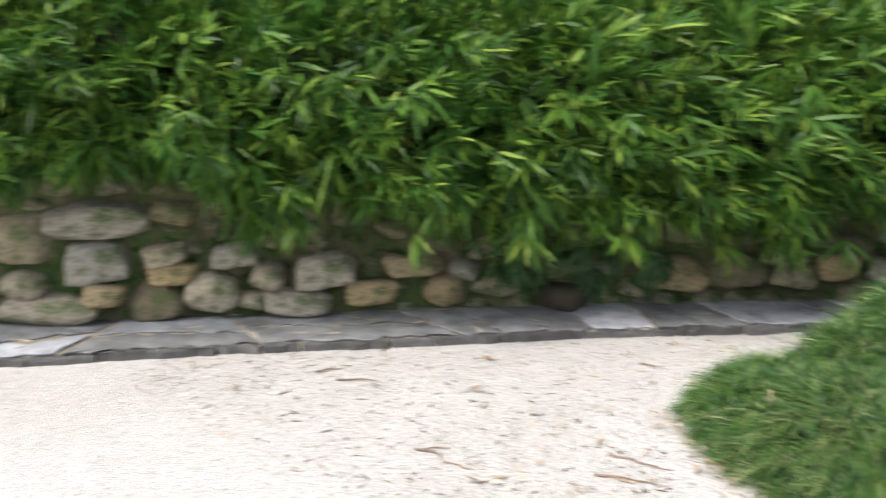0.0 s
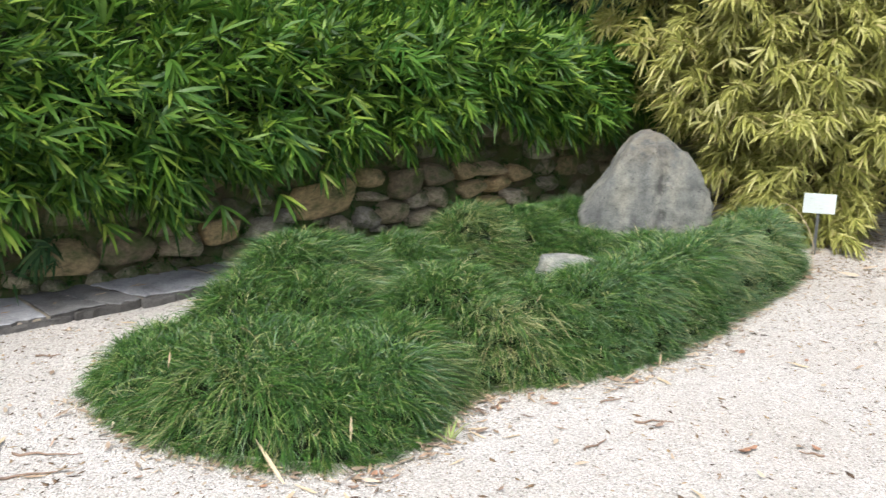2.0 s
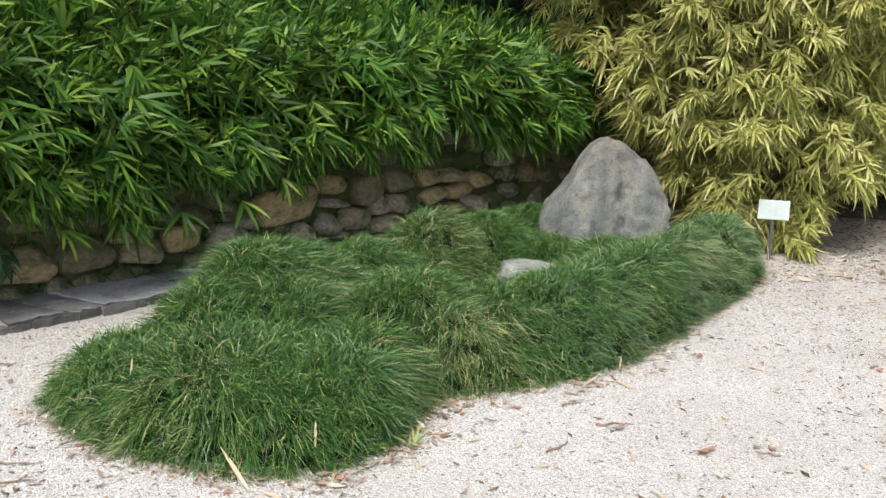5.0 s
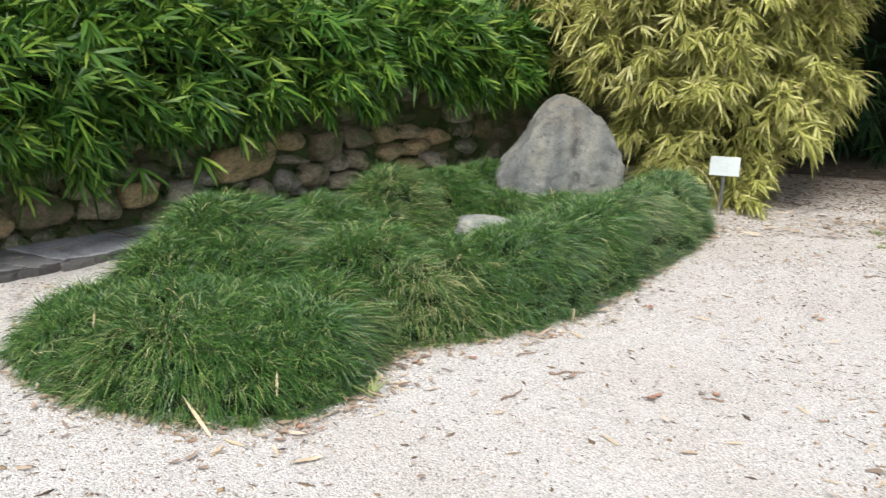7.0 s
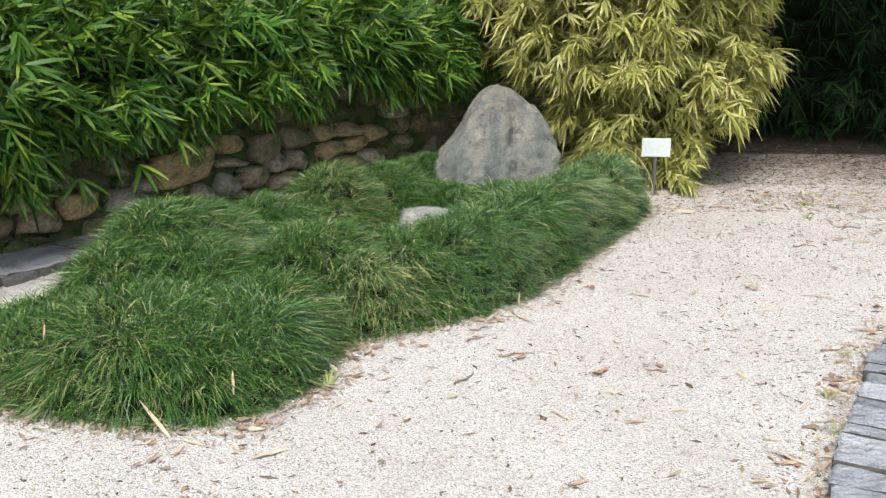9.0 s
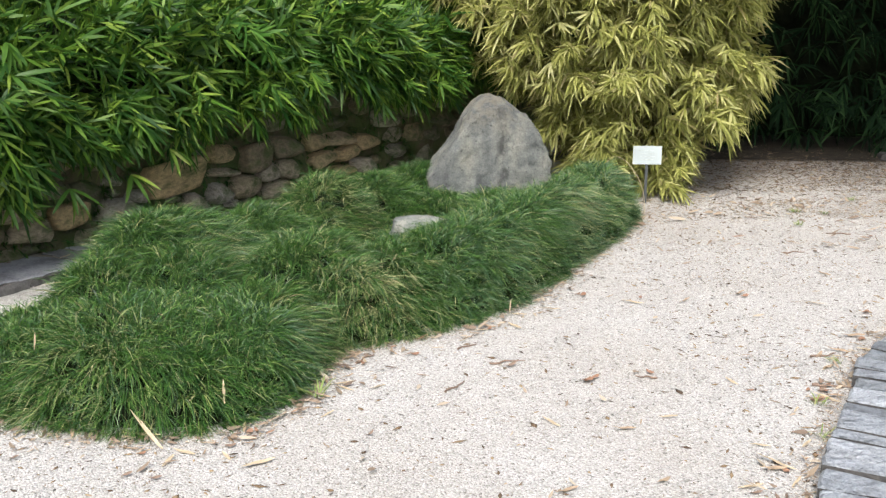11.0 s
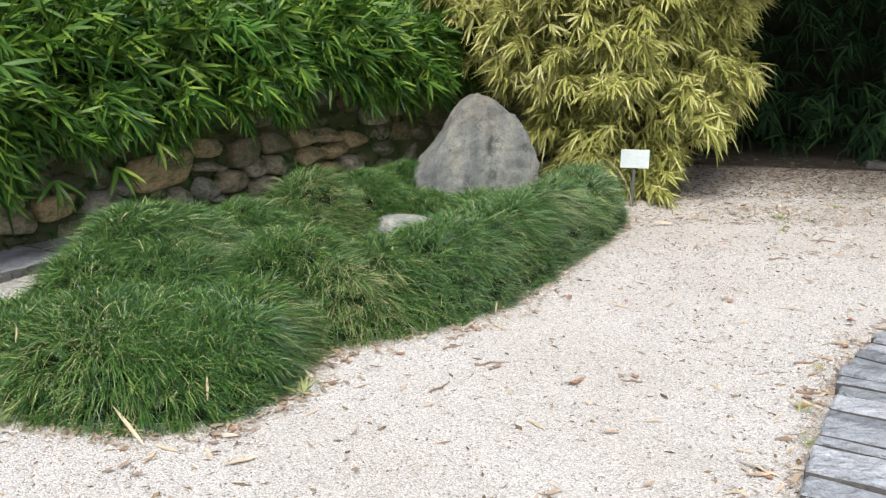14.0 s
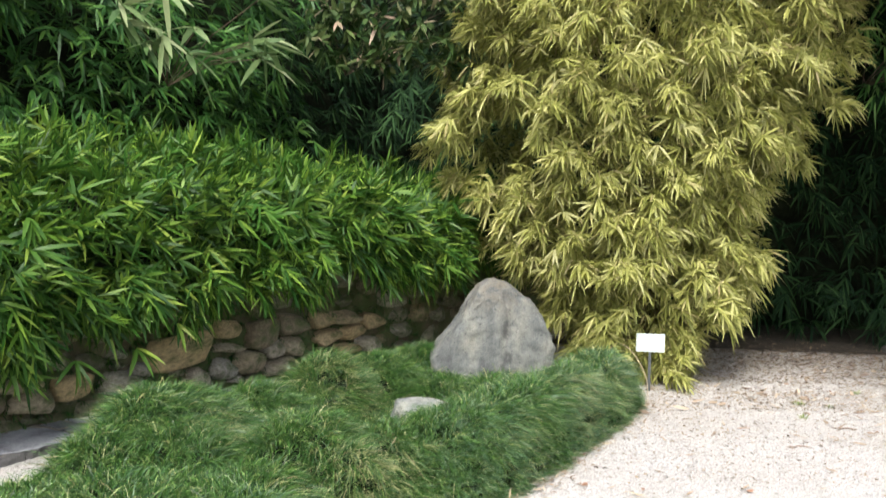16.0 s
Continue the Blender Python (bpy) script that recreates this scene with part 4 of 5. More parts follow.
def standing_rock():
    """An upright boulder with a blunt peak, a notched shoulder and a broad flat face."""
    bm = bmesh.new()
    bmesh.ops.create_icosphere(bm, subdivisions=6, radius=1.0)
    left = ([0.0, 0.28, 0.4, 0.475, 0.5, 0.61, 0.7, 0.74, 0.76], [0.4, 0.385, 0.3, 0.23, 0.212, 0.165, 0.095, 0.045, 0.0])
    right = ([0.0, 0.28, 0.395, 0.495, 0.6, 0.63, 0.68, 0.735, 0.76], [0.385, 0.378, 0.36, 0.323, 0.25, 0.205, 0.14, 0.06, 0.0])
    for v in bm.verts:
        c = v.co.normalized()
        z = 0.38 * (1 + math.copysign(abs(c.z) ** 0.8, c.z))
        r = math.hypot(c.x, c.y) + 1e-6
        ux, uy = (c.x / r, c.y / r) if r > 1e-4 else (1.0, 0.0)
        q = 1 / (abs(ux) ** 9 + abs(uy) ** 9) ** (1 / 9)
        half = float(np.interp(z, *left)) if ux < 0 else float(np.interp(z, *right))
        deep = float(np.interp(z, [0, 0.5, 0.68, 0.76], [0.21, 0.19, 0.15, 0.0]))
        x, y = ux * q * half, uy * q * deep
        w = Vector((x * 3.1, y * 3.1, z * 3.1))
        crag = abs(noise.noise(Vector((x * 5 + 3, y * 3, z * 3.4)))) + 0.35 * abs(noise.noise(Vector((x * 3, y * 3, z * 13))))
        pit = 0.028 * crag + 0.009 * noise.noise(w * 4.3) + 0.012 * abs(noise.noise(w * 11)) + 0.006 * noise.noise(w * 26)
        pit -= 0.014 * math.exp(-((x - 0.07 + 0.02 * math.sin(z * 21)) / 0.016) ** 2)
        edge = 0.04 * noise.noise(w * 3.3) + 0.05 * abs(noise.noise(w * 7)) - 0.02 + 0.026 * noise.noise(w * 19)
        v.co = Vector((x * (1 + edge), y + (pit if r > 0.2 else 0) * (-1 if uy < 0 else 1) + 0.1 * z + 0.22 * max(0.0, x - 0.08) + 0.1 * max(0.0, -0.16 - x), z + 0.014 * noise.noise(w * 5) + 0.006 * noise.noise(w * 14)))
    return smooth(bm)


def crag_rock(seed, size):
    """A squat angular rock: a rounded block cut by flat planes, with a crack across it."""
    r = random.Random(seed)
    bm = bmesh.new()
    bmesh.ops.create_icosphere(bm, subdivisions=5, radius=1.0)
    cuts = []
    for _ in range(16):
        d = Vector((r.gauss(0, 1), r.gauss(0, 1), r.gauss(0.25, 1))).normalized()
        cuts.append((d, r.uniform(0.68, 0.9)))
    for v in bm.verts:
        c = v.co.copy()
        for d, k in cuts:
            over = c.dot(d) - k
            if over > 0:
                c -= d * over * 0.96
        c *= 1 + 0.05 * noise.noise(c * 3) + 0.03 * abs(noise.noise(c * 8)) + 0.012 * noise.noise(c * 20)
        c *= 1 - 0.22 * math.exp(-((c.x - 0.15 + 0.2 * c.y + 0.06 * math.sin(9 * c.y)) / 0.05) ** 2)
        v.co = Vector((c.x * size[0] * 0.6, c.y * size[1] * 0.6, c.z * size[2] * 0.6))
    return smooth(bm)


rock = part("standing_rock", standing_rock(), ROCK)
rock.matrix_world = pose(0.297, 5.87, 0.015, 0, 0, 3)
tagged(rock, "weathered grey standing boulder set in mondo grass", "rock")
low_rock = part("low_rock", crag_rock(8, (0.66, 0.36, 0.25)), PALE_ROCK)
low_rock.matrix_world = pose(0.04, 4.87, 0.075, 10, 9, -10)
tagged(low_rock, "low pale grey rock half sunk in grass", "rock")

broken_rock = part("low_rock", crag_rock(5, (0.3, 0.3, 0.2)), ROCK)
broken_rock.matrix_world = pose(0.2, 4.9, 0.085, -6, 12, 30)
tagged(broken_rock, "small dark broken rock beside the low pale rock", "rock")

# ---- plant label on a stake ----
sign = tagged(new("plant_label"), "small white plant label plate on a grey stake", "sign")
sign.matrix_world = pose(1.357, 6.26, 0.0, 0, 0, -6)


def box(cx, cy, cz, sx, sy, sz, bevel=0.003):
    bm = bmesh.new()
    bmesh.ops.create_cube(bm, size=1.0)
    for v in bm.verts:
        v.co = Vector((cx + v.co.x * sx, cy + v.co.y * sy, cz + v.co.z * sz))
    if bevel:
        bmesh.ops.bevel(bm, geom=bm.edges[:], offset=bevel, segments=2, affect="EDGES")
    return bm


plate = part("plate", box(0, 0, 0.325, 0.186, 0.006, 0.123, 0.002), PLATE, sign, "white plate with faded writing")
part("stake", box(0, 0.012, 0.15, 0.019, 0.014, 0.32, 0.003), STAKE, sign)
for k, (w, z) in enumerate(((0.1, 0.355), (0.13, 0.335), (0.12, 0.315), (0.08, 0.295))):
    part("writing_bar", box(-0.01 + 0.004 * k, -0.0042, z, w, 0.0012, 0.005, 0), INK, plate)


# ---- kerb stones ----
def kerb_front(s):
    """How far the paved strip reaches out from the wall's foot."""
    return float(np.interp(s, [-4.5, -2.76, -2.33, -1.88, -1.39, -0.89, -0.36, 0.8, 5], [-0.78, -0.605, -0.555, -0.505, -0.48, -0.455, -0.415, -0.39, -0.4]))


KERB_STEPS = [-5.5 + 0.5 * k for k in range(24)]
strip = part("kerb_bed", mesh_of("kerb_bed", [(*at_wall(s, h), z) for s in KERB_STEPS for h, z in ((kerb_front(s) + 0.03, 0.0), (kerb_front(s) + 0.035, 0.033), (0.06, 0.043))],
             [(3 * k + j, 3 * k + 3 + j, 3 * k + 4 + j, 3 * k + 1 + j) for k in range(len(KERB_STEPS) - 1) for j in (0, 1)], smooth=False), SAND)
tagged(strip, "bed of sandy mortar under bluestone slabs", "kerb", kind="structure")
seed = 0
def paving(cell):
    """One irregular flat slab of the strip, from corners given along the wall and as shares of its depth."""
    global seed
    seed += 1
    pts = [tuple(at_wall(u, kerb_front(u) * (1 - h) + bend(u) * h)) for u, h in cell]
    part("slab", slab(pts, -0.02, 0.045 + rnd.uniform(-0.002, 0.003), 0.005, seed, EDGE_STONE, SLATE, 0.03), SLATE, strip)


s, low_x, high_x = -4.7, 0.0, 0.05
while s < 5.2:
    w = rnd.uniform(0.34, 0.78)
    low_n, high_n = rnd.uniform(-0.15, 0.15), rnd.uniform(-0.17, 0.17)
    g = rnd.choice((0.01, 0.014, 0.022))
    a, b, c, d = (s + low_x + g, 0.06), (s + w + low_n - g, 0.06), (s + w + high_n - g, 1.02), (s + high_x + g, 1.02)
    pick = rnd.random()
    if pick < 0.3:
        paving([a, b, (c[0] + 0.02, 0.8), (c[0] - 0.06, c[1]), d])
    elif pick < 0.8:
        m0, m1 = rnd.uniform(0.36, 0.66), rnd.uniform(0.36, 0.66)
        f0, f1 = (m0 - 0.06) / 0.96, (m1 - 0.06) / 0.96
        left, right = a[0] + (d[0] - a[0]) * f0, b[0] + (c[0] - b[0]) * f1
        paving([a, b, (right, m1 - 0.02), ((left + right) / 2, (m0 + m1) / 2 + rnd.uniform(-0.1, 0.06)), (left, m0 - 0.02)])
        paving([(left, m0 + 0.04), ((left + right) / 2, (m0 + m1) / 2 + 0.08), (right, m1 + 0.04), c, d])
    else:
        mid = rnd.uniform(0.35, 0.65)
        e, f = a[0] + (b[0] - a[0]) * mid, d[0] + (c[0] - d[0]) * rnd.uniform(0.3, 0.7)
        paving([a, (e - g, 0.06), (f - g, 1.02), d])
        paving([(e + g, 0.06), b, c, (f + g, 1.02)])
    low_x, high_x = low_n, high_n
    s += w
# narrow dark stones along the front of the strip
s = -4.7
while s < 5.2:
    w = rnd.uniform(0.15, 0.5)
    f0, f1 = kerb_front(s), kerb_front(s + w)
    a, b = rnd.uniform(0.018, 0.032), rnd.uniform(0.018, 0.032)
    seed += 1
    part("edge_stone", slab([tuple(at_wall(u, h)) for u, h in ((s + 0.006, f0 + rnd.uniform(-0.012, 0.012)), (s + w - 0.006, f1 + rnd.uniform(-0.012, 0.012)), (s + w - 0.006, f1 + b), (s + 0.006, f0 + a))], -0.02, 0.033 + rnd.uniform(-0.008, 0.007), 0.009, seed, None, None, 0.012), EDGE_STONE, strip)
    s += w

# split slate path edge
edge = tagged(new("slate_path"), "curved path edge of split grey slate pieces", "path", kind="structure")
EDGE = [np.array(p) for p in ((0.42, -1.5), (0.4, 0.2), (0.47, 0.9), (0.62, 1.45), (0.86, 1.98), (1.048, 2.443), (1.216, 2.752), (1.535, 3.327), (1.865, 3.734), (2.4, 4.15), (3.1, 4.5), (4.2, 4.85), (5.8, 5.1))]
run = 0.0
lengths = [np.linalg.norm(b - a) for a, b in zip(EDGE, EDGE[1:])]


def on_edge(d):
    for a, b, k in zip(EDGE, EDGE[1:], lengths):
        if d <= k or b is EDGE[-1]:
            u = (b - a) / k
            return a + u * d, u
        d -= k


bed_rows = []
for k in range(60):
    p, u = on_edge(sum(lengths) * k / 59)
    r0 = np.array([u[1], -u[0]])
    bed_rows += [(*(p + r0 * 0.015), 0.0), (*(p + r0 * 0.03), 0.02), (*(p + r0 * 1.08), 0.02)]
part("mortar_bed", mesh_of("mortar_bed", bed_rows, [(3 * k + j, 3 * k + 3 + j, 3 * k + 4 + j, 3 * k + 1 + j) for k in range(59) for j in (0, 1)], smooth=False), SOIL, edge)
while run < sum(lengths) - 0.1:
    w = rnd.choice((0.075, 0.09, 0.1, 0.115, 0.135)) * rnd.uniform(0.9, 1.1)
    (p, u), (q, v) = on_edge(run + 0.011), on_edge(run + w - 0.011)
    reach = rnd.uniform(0.42, 0.62)
    jag = rnd.uniform(-0.011, 0.011)
    r0, r1 = np.array([u[1], -u[0]]), np.array([v[1], -v[0]])
    seed += 1
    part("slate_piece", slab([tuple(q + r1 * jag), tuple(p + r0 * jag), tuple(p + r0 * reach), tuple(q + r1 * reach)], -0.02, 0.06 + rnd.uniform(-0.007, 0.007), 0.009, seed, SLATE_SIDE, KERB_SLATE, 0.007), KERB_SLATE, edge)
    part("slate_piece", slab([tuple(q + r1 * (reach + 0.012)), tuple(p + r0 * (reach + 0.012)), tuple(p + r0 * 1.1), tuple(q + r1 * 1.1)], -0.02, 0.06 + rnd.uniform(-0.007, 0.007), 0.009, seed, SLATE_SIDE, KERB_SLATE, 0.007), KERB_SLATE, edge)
    run += w

# low stone edging in front of the back hedge
for k in range(8):
    b = part("edging_block", box(0, 0, 0.02, 0.43, 0.14, 0.08, 0.012), EDGE_STONE)
    x = 3.85 + 0.45 * k
    b.matrix_world = pose(x, 7.98 - 0.12 * (x - 2.75), 0.0, 0, 0, -7)
    tagged(b, "dark grey stone edging block before the shaded hedge", "kerb stone", "edging blocks", "structure")

# ---- litter on the gravel ----
def leaf_mesh(name, length, width, curl, twist, seed):
    v, f, m = [], [], 6
    for i in range(m + 1):
        t = i / m
        w = width * math.sin(math.pi * min(1, 0.06 + t * 0.94)) ** 0.7 / 2
        a = twist * (t - 0.5)
        x = length * (t - 0.5)
        z = 0.003 + curl * (2 * t - 1) ** 2 + 0.004 * noise.noise(Vector((t * 4, seed, 0)))
        for k in (-1, 0, 1):
            v.append((x, k * w * math.cos(a), z + k * w * math.sin(a) + (0.25 * w if k else 0)))
    for i in range(m):
        for k in (0, 1):
            b = i * 3 + k
            f.append((b, b + 3, b + 4, b + 1))
    return mesh_of(name, v, f)


def litter(name, label, me, mat, group):
    ob = part(name, me, mat)
    return tagged(ob, label, "leaf", group)


KINDS = [
    (litter("dry_leaf", "tan dry bamboo leaf lying on gravel", leaf_mesh("a", 0.08, 0.014, 0.004, 0.8, 1), TAN_LEAF, "fallen leaves"), 74),
    (litter("dry_leaf", "pale straw-coloured bamboo sheath lying on gravel", leaf_mesh("b", 0.1, 0.016, 0.003, 0.4, 2), STRAW, "fallen leaves"), 52),
    (litter("dry_leaf", "rust brown fallen leaf on gravel", leaf_mesh("c", 0.05, 0.026, 0.006, 0.7, 3), RUST_LEAF, "fallen leaves"), 26),
    (litter("dry_leaf", "dark brown curled leaf on gravel", leaf_mesh("d", 0.045, 0.014, 0.006, 1.4, 4), BROWN_LEAF, "fallen leaves"), 60),
]


def open_ground(x, y):
    p = np.array([x, y])
    h = float((p - W0) @ N)
    return bed_depth(np.array([x]), np.array([y]))[0] < -0.03 and h < -0.55 and y < 7.6


MARKS = [(2, 0.53, 3.26, 20, 1.4), (1, 0.36, 2.92, 5, 1.0), (1, -0.96, 2.84, -58, 1.6), (3, 0.26, 3.41, 15, 1.5), (0, 0.98, 2.6, -40, 1.2), (1, 0.99, 2.75, 70, 0.8), (0, -0.42, 3.27, 100, 0.9), (0, -0.2, 3.58, 60, 0.9),
         (1, -1.3, 2.93, 160, 1.0), (0, 0.5, 3.95, 30, 0.7), (2, -0.62, 2.86, 80, 0.9), (1, 1.05, 3.25, 10, 0.8),
         (0, -0.36, 3.5, 10, 1.0), (0, -0.33, 3.54, 70, 0.9), (1, -0.3, 3.48, 130, 0.8), (2, -0.2, 3.61, 30, 1.0), (0, -0.64, 2.89, 100, 1.1), (2, -0.6, 2.87, 60, 0.9), (0, -1.19, 2.86, -40, 1.2), (0, -1.05, 2.82, 10, 0.9), (1, -0.66, 2.7, 100, 0.8),
         (1, -0.55, 2.65, 8, 1.3), (3, -0.84, 2.56, 10, 1.2), (3, -0.93, 2.58, 30, 1.2), (0, -0.36, 2.76, 30, 0.8), (3, -0.23, 2.84, 80, 1.0), (2, 0.77, 3.34, 170, 1.0), (0, 1.39, 4.28, -10, 1.4), (2, 1.4, 4.24, 30, 1.0), (1, 1.68, 4.13, -10, 1.3),
         (1, 0.87, 4.16, -30, 1.2), (0, 1.11, 4.18, 20, 1.2), (1, 1.0, 2.63, -55, 1.6), (1, 1.02, 2.52, 85, 0.9), (1, 0.75, 2.96, 110, 0.8), (0, 1.36, 3.12, -20, 1.3), (3, 1.34, 3.16, 40, 1.2), (0, 1.55, 3.55, -10, 1.6), (0, 1.68, 3.71, 0, 1.5), (2, 1.86, 4.0, 20, 1.2),
         (0, 0.59, 2.87, 20, 1.2), (3, 1.37, 3.24, 60, 1.3), (0, 1.45, 3.38, 100, 1.0), (2, 0.56, 3.29, 70, 1.1)]
for kind, x, y, a, sc in MARKS:
    c = copy_thing(KINDS[kind][0], pose(x, y, 0.004, rnd.uniform(-14, 14), rnd.uniform(-6, 6), a + rnd.gauss(0, 35)))
    c.scale = (sc * 0.85, sc * rnd.uniform(0.6, 0.95), sc)
for ob, count in KINDS:
    first = True
    made = 0
    while made < count:
        pick = rnd.random()
        x, y = rnd.uniform(-3.6, 3.6), rnd.uniform(2.2, 7.6)
        if pick < 0.25:
            x, y = rnd.uniform(1.2, 3.6), rnd.uniform(5.2, 7.7)
        elif pick < 0.45:
            i = rnd.randrange(0, 14)
            f = rnd.random()
            x, y = (BED[i][0] * (1 - f) + BED[i + 1][0] * f + rnd.uniform(0.0, 0.12), BED[i][1] * (1 - f) + BED[i + 1][1] * f - rnd.uniform(0.02, 0.14))
        elif pick < 0.6:
            p, u = on_edge(rnd.uniform(3.9, 6.0))
            x, y = p + np.array([-u[1], u[0]]) * abs(rnd.gauss(0.02, 0.09))
        if not open_ground(x, y):
            continue
        m = pose(x, y, 0.002, rnd.uniform(-8, 8), rnd.uniform(-8, 8), rnd.uniform(0, 360))
        if first:
            ob.matrix_world = m
            first = False
        else:
            c = copy_thing(ob, m)
            k = rnd.uniform(0.35, 1.05)
            c.scale = (k, k * rnd.uniform(0.7, 1.2), k)
        made += 1


def scatter(count, x0, x1, y0, y1, size, squash, stretch=0.9):
    """Small angular grains, eight faces each, joined."""
    x, y = x0 + (x1 - x0) * rng.random(count), y0 + (y1 - y0) * rng.random(count)
    ok = (bed_depth(x, y) < 0.02) & (((np.c_[x, y] - W0) @ N) < -0.3)
    x, y = x[ok], y[ok]
    n = len(x)
    r = size[0] + (size[1] - size[0]) * rng.random(n) ** 2
    corners = np.array([(1, 0, 0), (0, 1, 0), (-1, 0, 0), (0, -1, 0), (0, 0, 1), (0, 0, -1)], float)
    a = rng.random(n) * 6.283
    v = corners[None] * (0.6 + 0.8 * rng.random((n, 6, 1))) * r[:, None, None]
    v[:, :, 2] *= squash
    v[:, :, 0] *= (0.8 + stretch * rng.random(n))[:, None]
    c, s_ = np.cos(a)[:, None], np.sin(a)[:, None]
    w = np.stack([v[:, :, 0] * c - v[:, :, 1] * s_ + x[:, None], v[:, :, 0] * s_ + v[:, :, 1] * c + y[:, None], v[:, :, 2] + (r * 0.35)[:, None]], -1)
    tri = np.array([(0, 1, 4), (1, 2, 4), (2, 3, 4), (3, 0, 4), (1, 0, 5), (2, 1, 5), (3, 2, 5), (0, 3, 5)])
    faces = (tri[None] + np.arange(n)[:, None, None] * 6).reshape(-1, 3)
    return w.reshape(-1, 3), np.zeros((0, 4), int), faces


pebbles = part("gravel_stones", ribbon_mesh("gravel_stones", [scatter(52000, -3.6, 2.6, 1.9, 5.2, (0.002, 0.006), 0.65), scatter(9000, 0.2, 4.5, 4.8, 6.8, (0.002, 0.005), 0.6)]), PEBBLE)
tagged(pebbles, "loose pale crushed stones on the gravel", "gravel", kind="stuff")
crumbs = part("leaf_crumbs", ribbon_mesh("leaf_crumbs", [scatter(5200, -4.0, 4.2, 1.9, 7.8, (0.0015, 0.0055), 0.3, 3.5), scatter(5500, 0.9, 4.2, 4.4, 6.4, (0.0015, 0.0048), 0.25, 3.5), scatter(15000, 1.0, 4.6, 5.8, 7.95, (0.0015, 0.0055), 0.25, 4.0), scatter(12000, 1.2, 4.6, 6.6, 7.95, (0.0015, 0.007), 0.25, 4.0), scatter(2600, -4.0, -0.5, 1.9, 4.2, (0.002, 0.006), 0.3, 4.0), scatter(500, 0.9, 1.9, 2.2, 4.2, (0.002, 0.006), 0.25, 5.0), scatter(1500, -3.5, 3.2, 2.1, 6.4, (0.004, 0.009), 0.4, 2.5)]), CRUMB)
tagged(crumbs, "brown crumbs of leaves and bark on the gravel", "debris", kind="stuff")

def leaf_drift(count, reach, low):
    """Loose brown leaves that have gathered on the ground in front of the back hedge and under it."""
    x = 1.3 + 3.6 * rng.random(count)
    y = 7.85 - 0.1 * (x - 2.5) - np.abs(rng.normal(size=count)) * reach + 0.1 * lumps(np.c_[x, x, x], 0.8, 31)
    base = np.c_[x, y, low + 0.012 * rng.random(count)]
    a = rng.random(count) * 6.283
    way = unit(np.c_[np.cos(a), np.sin(a), 0.12 * rng.normal(size=count)])
    side = unit(np.cross(way, np.c_[0.3 * rng.normal(size=(count, 2)), np.ones(count)]))
    ln = 0.018 + 0.04 * rng.random(count)
    v, q, t = ribbons(base, way, side, ln, 0.006 + 0.009 * rng.random(count), np.tile([0, 0, 0.05], (count, 1)))
    v[:, 2] = np.maximum(v[:, 2], low)
    return v, q, t


drift = part("leaf_litter", ribbon_mesh("leaf_litter", [leaf_drift(2200, 0.55, 0.004), leaf_drift(900, -0.3, 0.018)]), LITTER)
tagged(drift, "drift of brown fallen leaves before the shaded hedge", "leaf litter", kind="stuff")


def loose_leaves(x, y, length):
    """Small curled dry leaves and husks that lie about singly, joined."""
    ok = (bed_depth(x, y) < 0.0) & (((np.c_[x, y] - W0) @ N) < -0.5)
    x, y = x[ok], y[ok]
    n = len(x)
    a = rng.random(n) * 6.283
    ln = length[0] + (length[1] - length[0]) * rng.random(n) ** 2
    way = unit(np.c_[np.cos(a), np.sin(a), 0.05 + 0.1 * rng.random(n)])
    side = unit(np.cross(way, np.c_[0.45 * rng.normal(size=(n, 2)), np.ones(n)]))
    fall = np.c_[0.35 * rng.normal(size=(n, 2)), 0.25 * rng.normal(size=n)]
    v, q, t = ribbons(np.c_[x, y, 0.006 + 0.008 * rng.random(n)], way, side, ln, ln * (0.14 + 0.3 * rng.random(n)), fall, shape=((0.0, 0.25), (0.3, 1.0), (0.65, 0.8), (1.0, 0.0)))
    v[:, 2] = np.maximum(v[:, 2], 0.005)
    return v, q, t


def beside_bed(count, reach):
    """Places just outside the bed's front rim."""
    i = rng.integers(1, 17, count)
    f = rng.random(count)[:, None]
    rim = np.array(BED)
    p = rim[i] * (1 - f) + rim[i + 1] * f
    d = unit(rim[i + 1] - rim[i])
    p = p + np.c_[d[:, 1], -d[:, 0]] * (0.01 + reach * np.abs(rng.normal(size=count)))[:, None]
    return p[:, 0], p[:, 1]


def beside_path(count, reach):
    spots = [on_edge(d) for d in 3.6 + 3.2 * rng.random(count)]
    p = np.array([a + np.array([-u[1], u[0]]) * (0.01 + reach * abs(rng.normal())) for a, u in spots])
    return p[:, 0], p[:, 1]


drops = [loose_leaves(*beside_bed(520, 0.06), (0.015, 0.055)), loose_leaves(*beside_path(200, 0.07), (0.012, 0.05)), loose_leaves(*beside_path(1500, 0.03), (0.006, 0.02)), loose_leaves(*beside_bed(1300, 0.04), (0.006, 0.02)),
         loose_leaves(-3.8 + 7.4 * rng.random(950), 1.8 + 5.6 * rng.random(950), (0.015, 0.055)),
         loose_leaves(-4.0 + 3.0 * rng.random(260), 1.9 + 2.8 * rng.random(260), (0.02, 0.07)),
         loose_leaves(1.0 + 2.8 * rng.random(420), 5.0 + 2.4 * rng.random(420), (0.025, 0.08)),
         loose_leaves(2.14 + 0.2 * rng.normal(size=150), 6.12 + 0.12 * rng.normal(size=150), (0.02, 0.07)),
         loose_leaves(2.72 + 0.16 * rng.normal(size=70), 6.2 + 0.1 * rng.normal(size=70), (0.02, 0.06))]
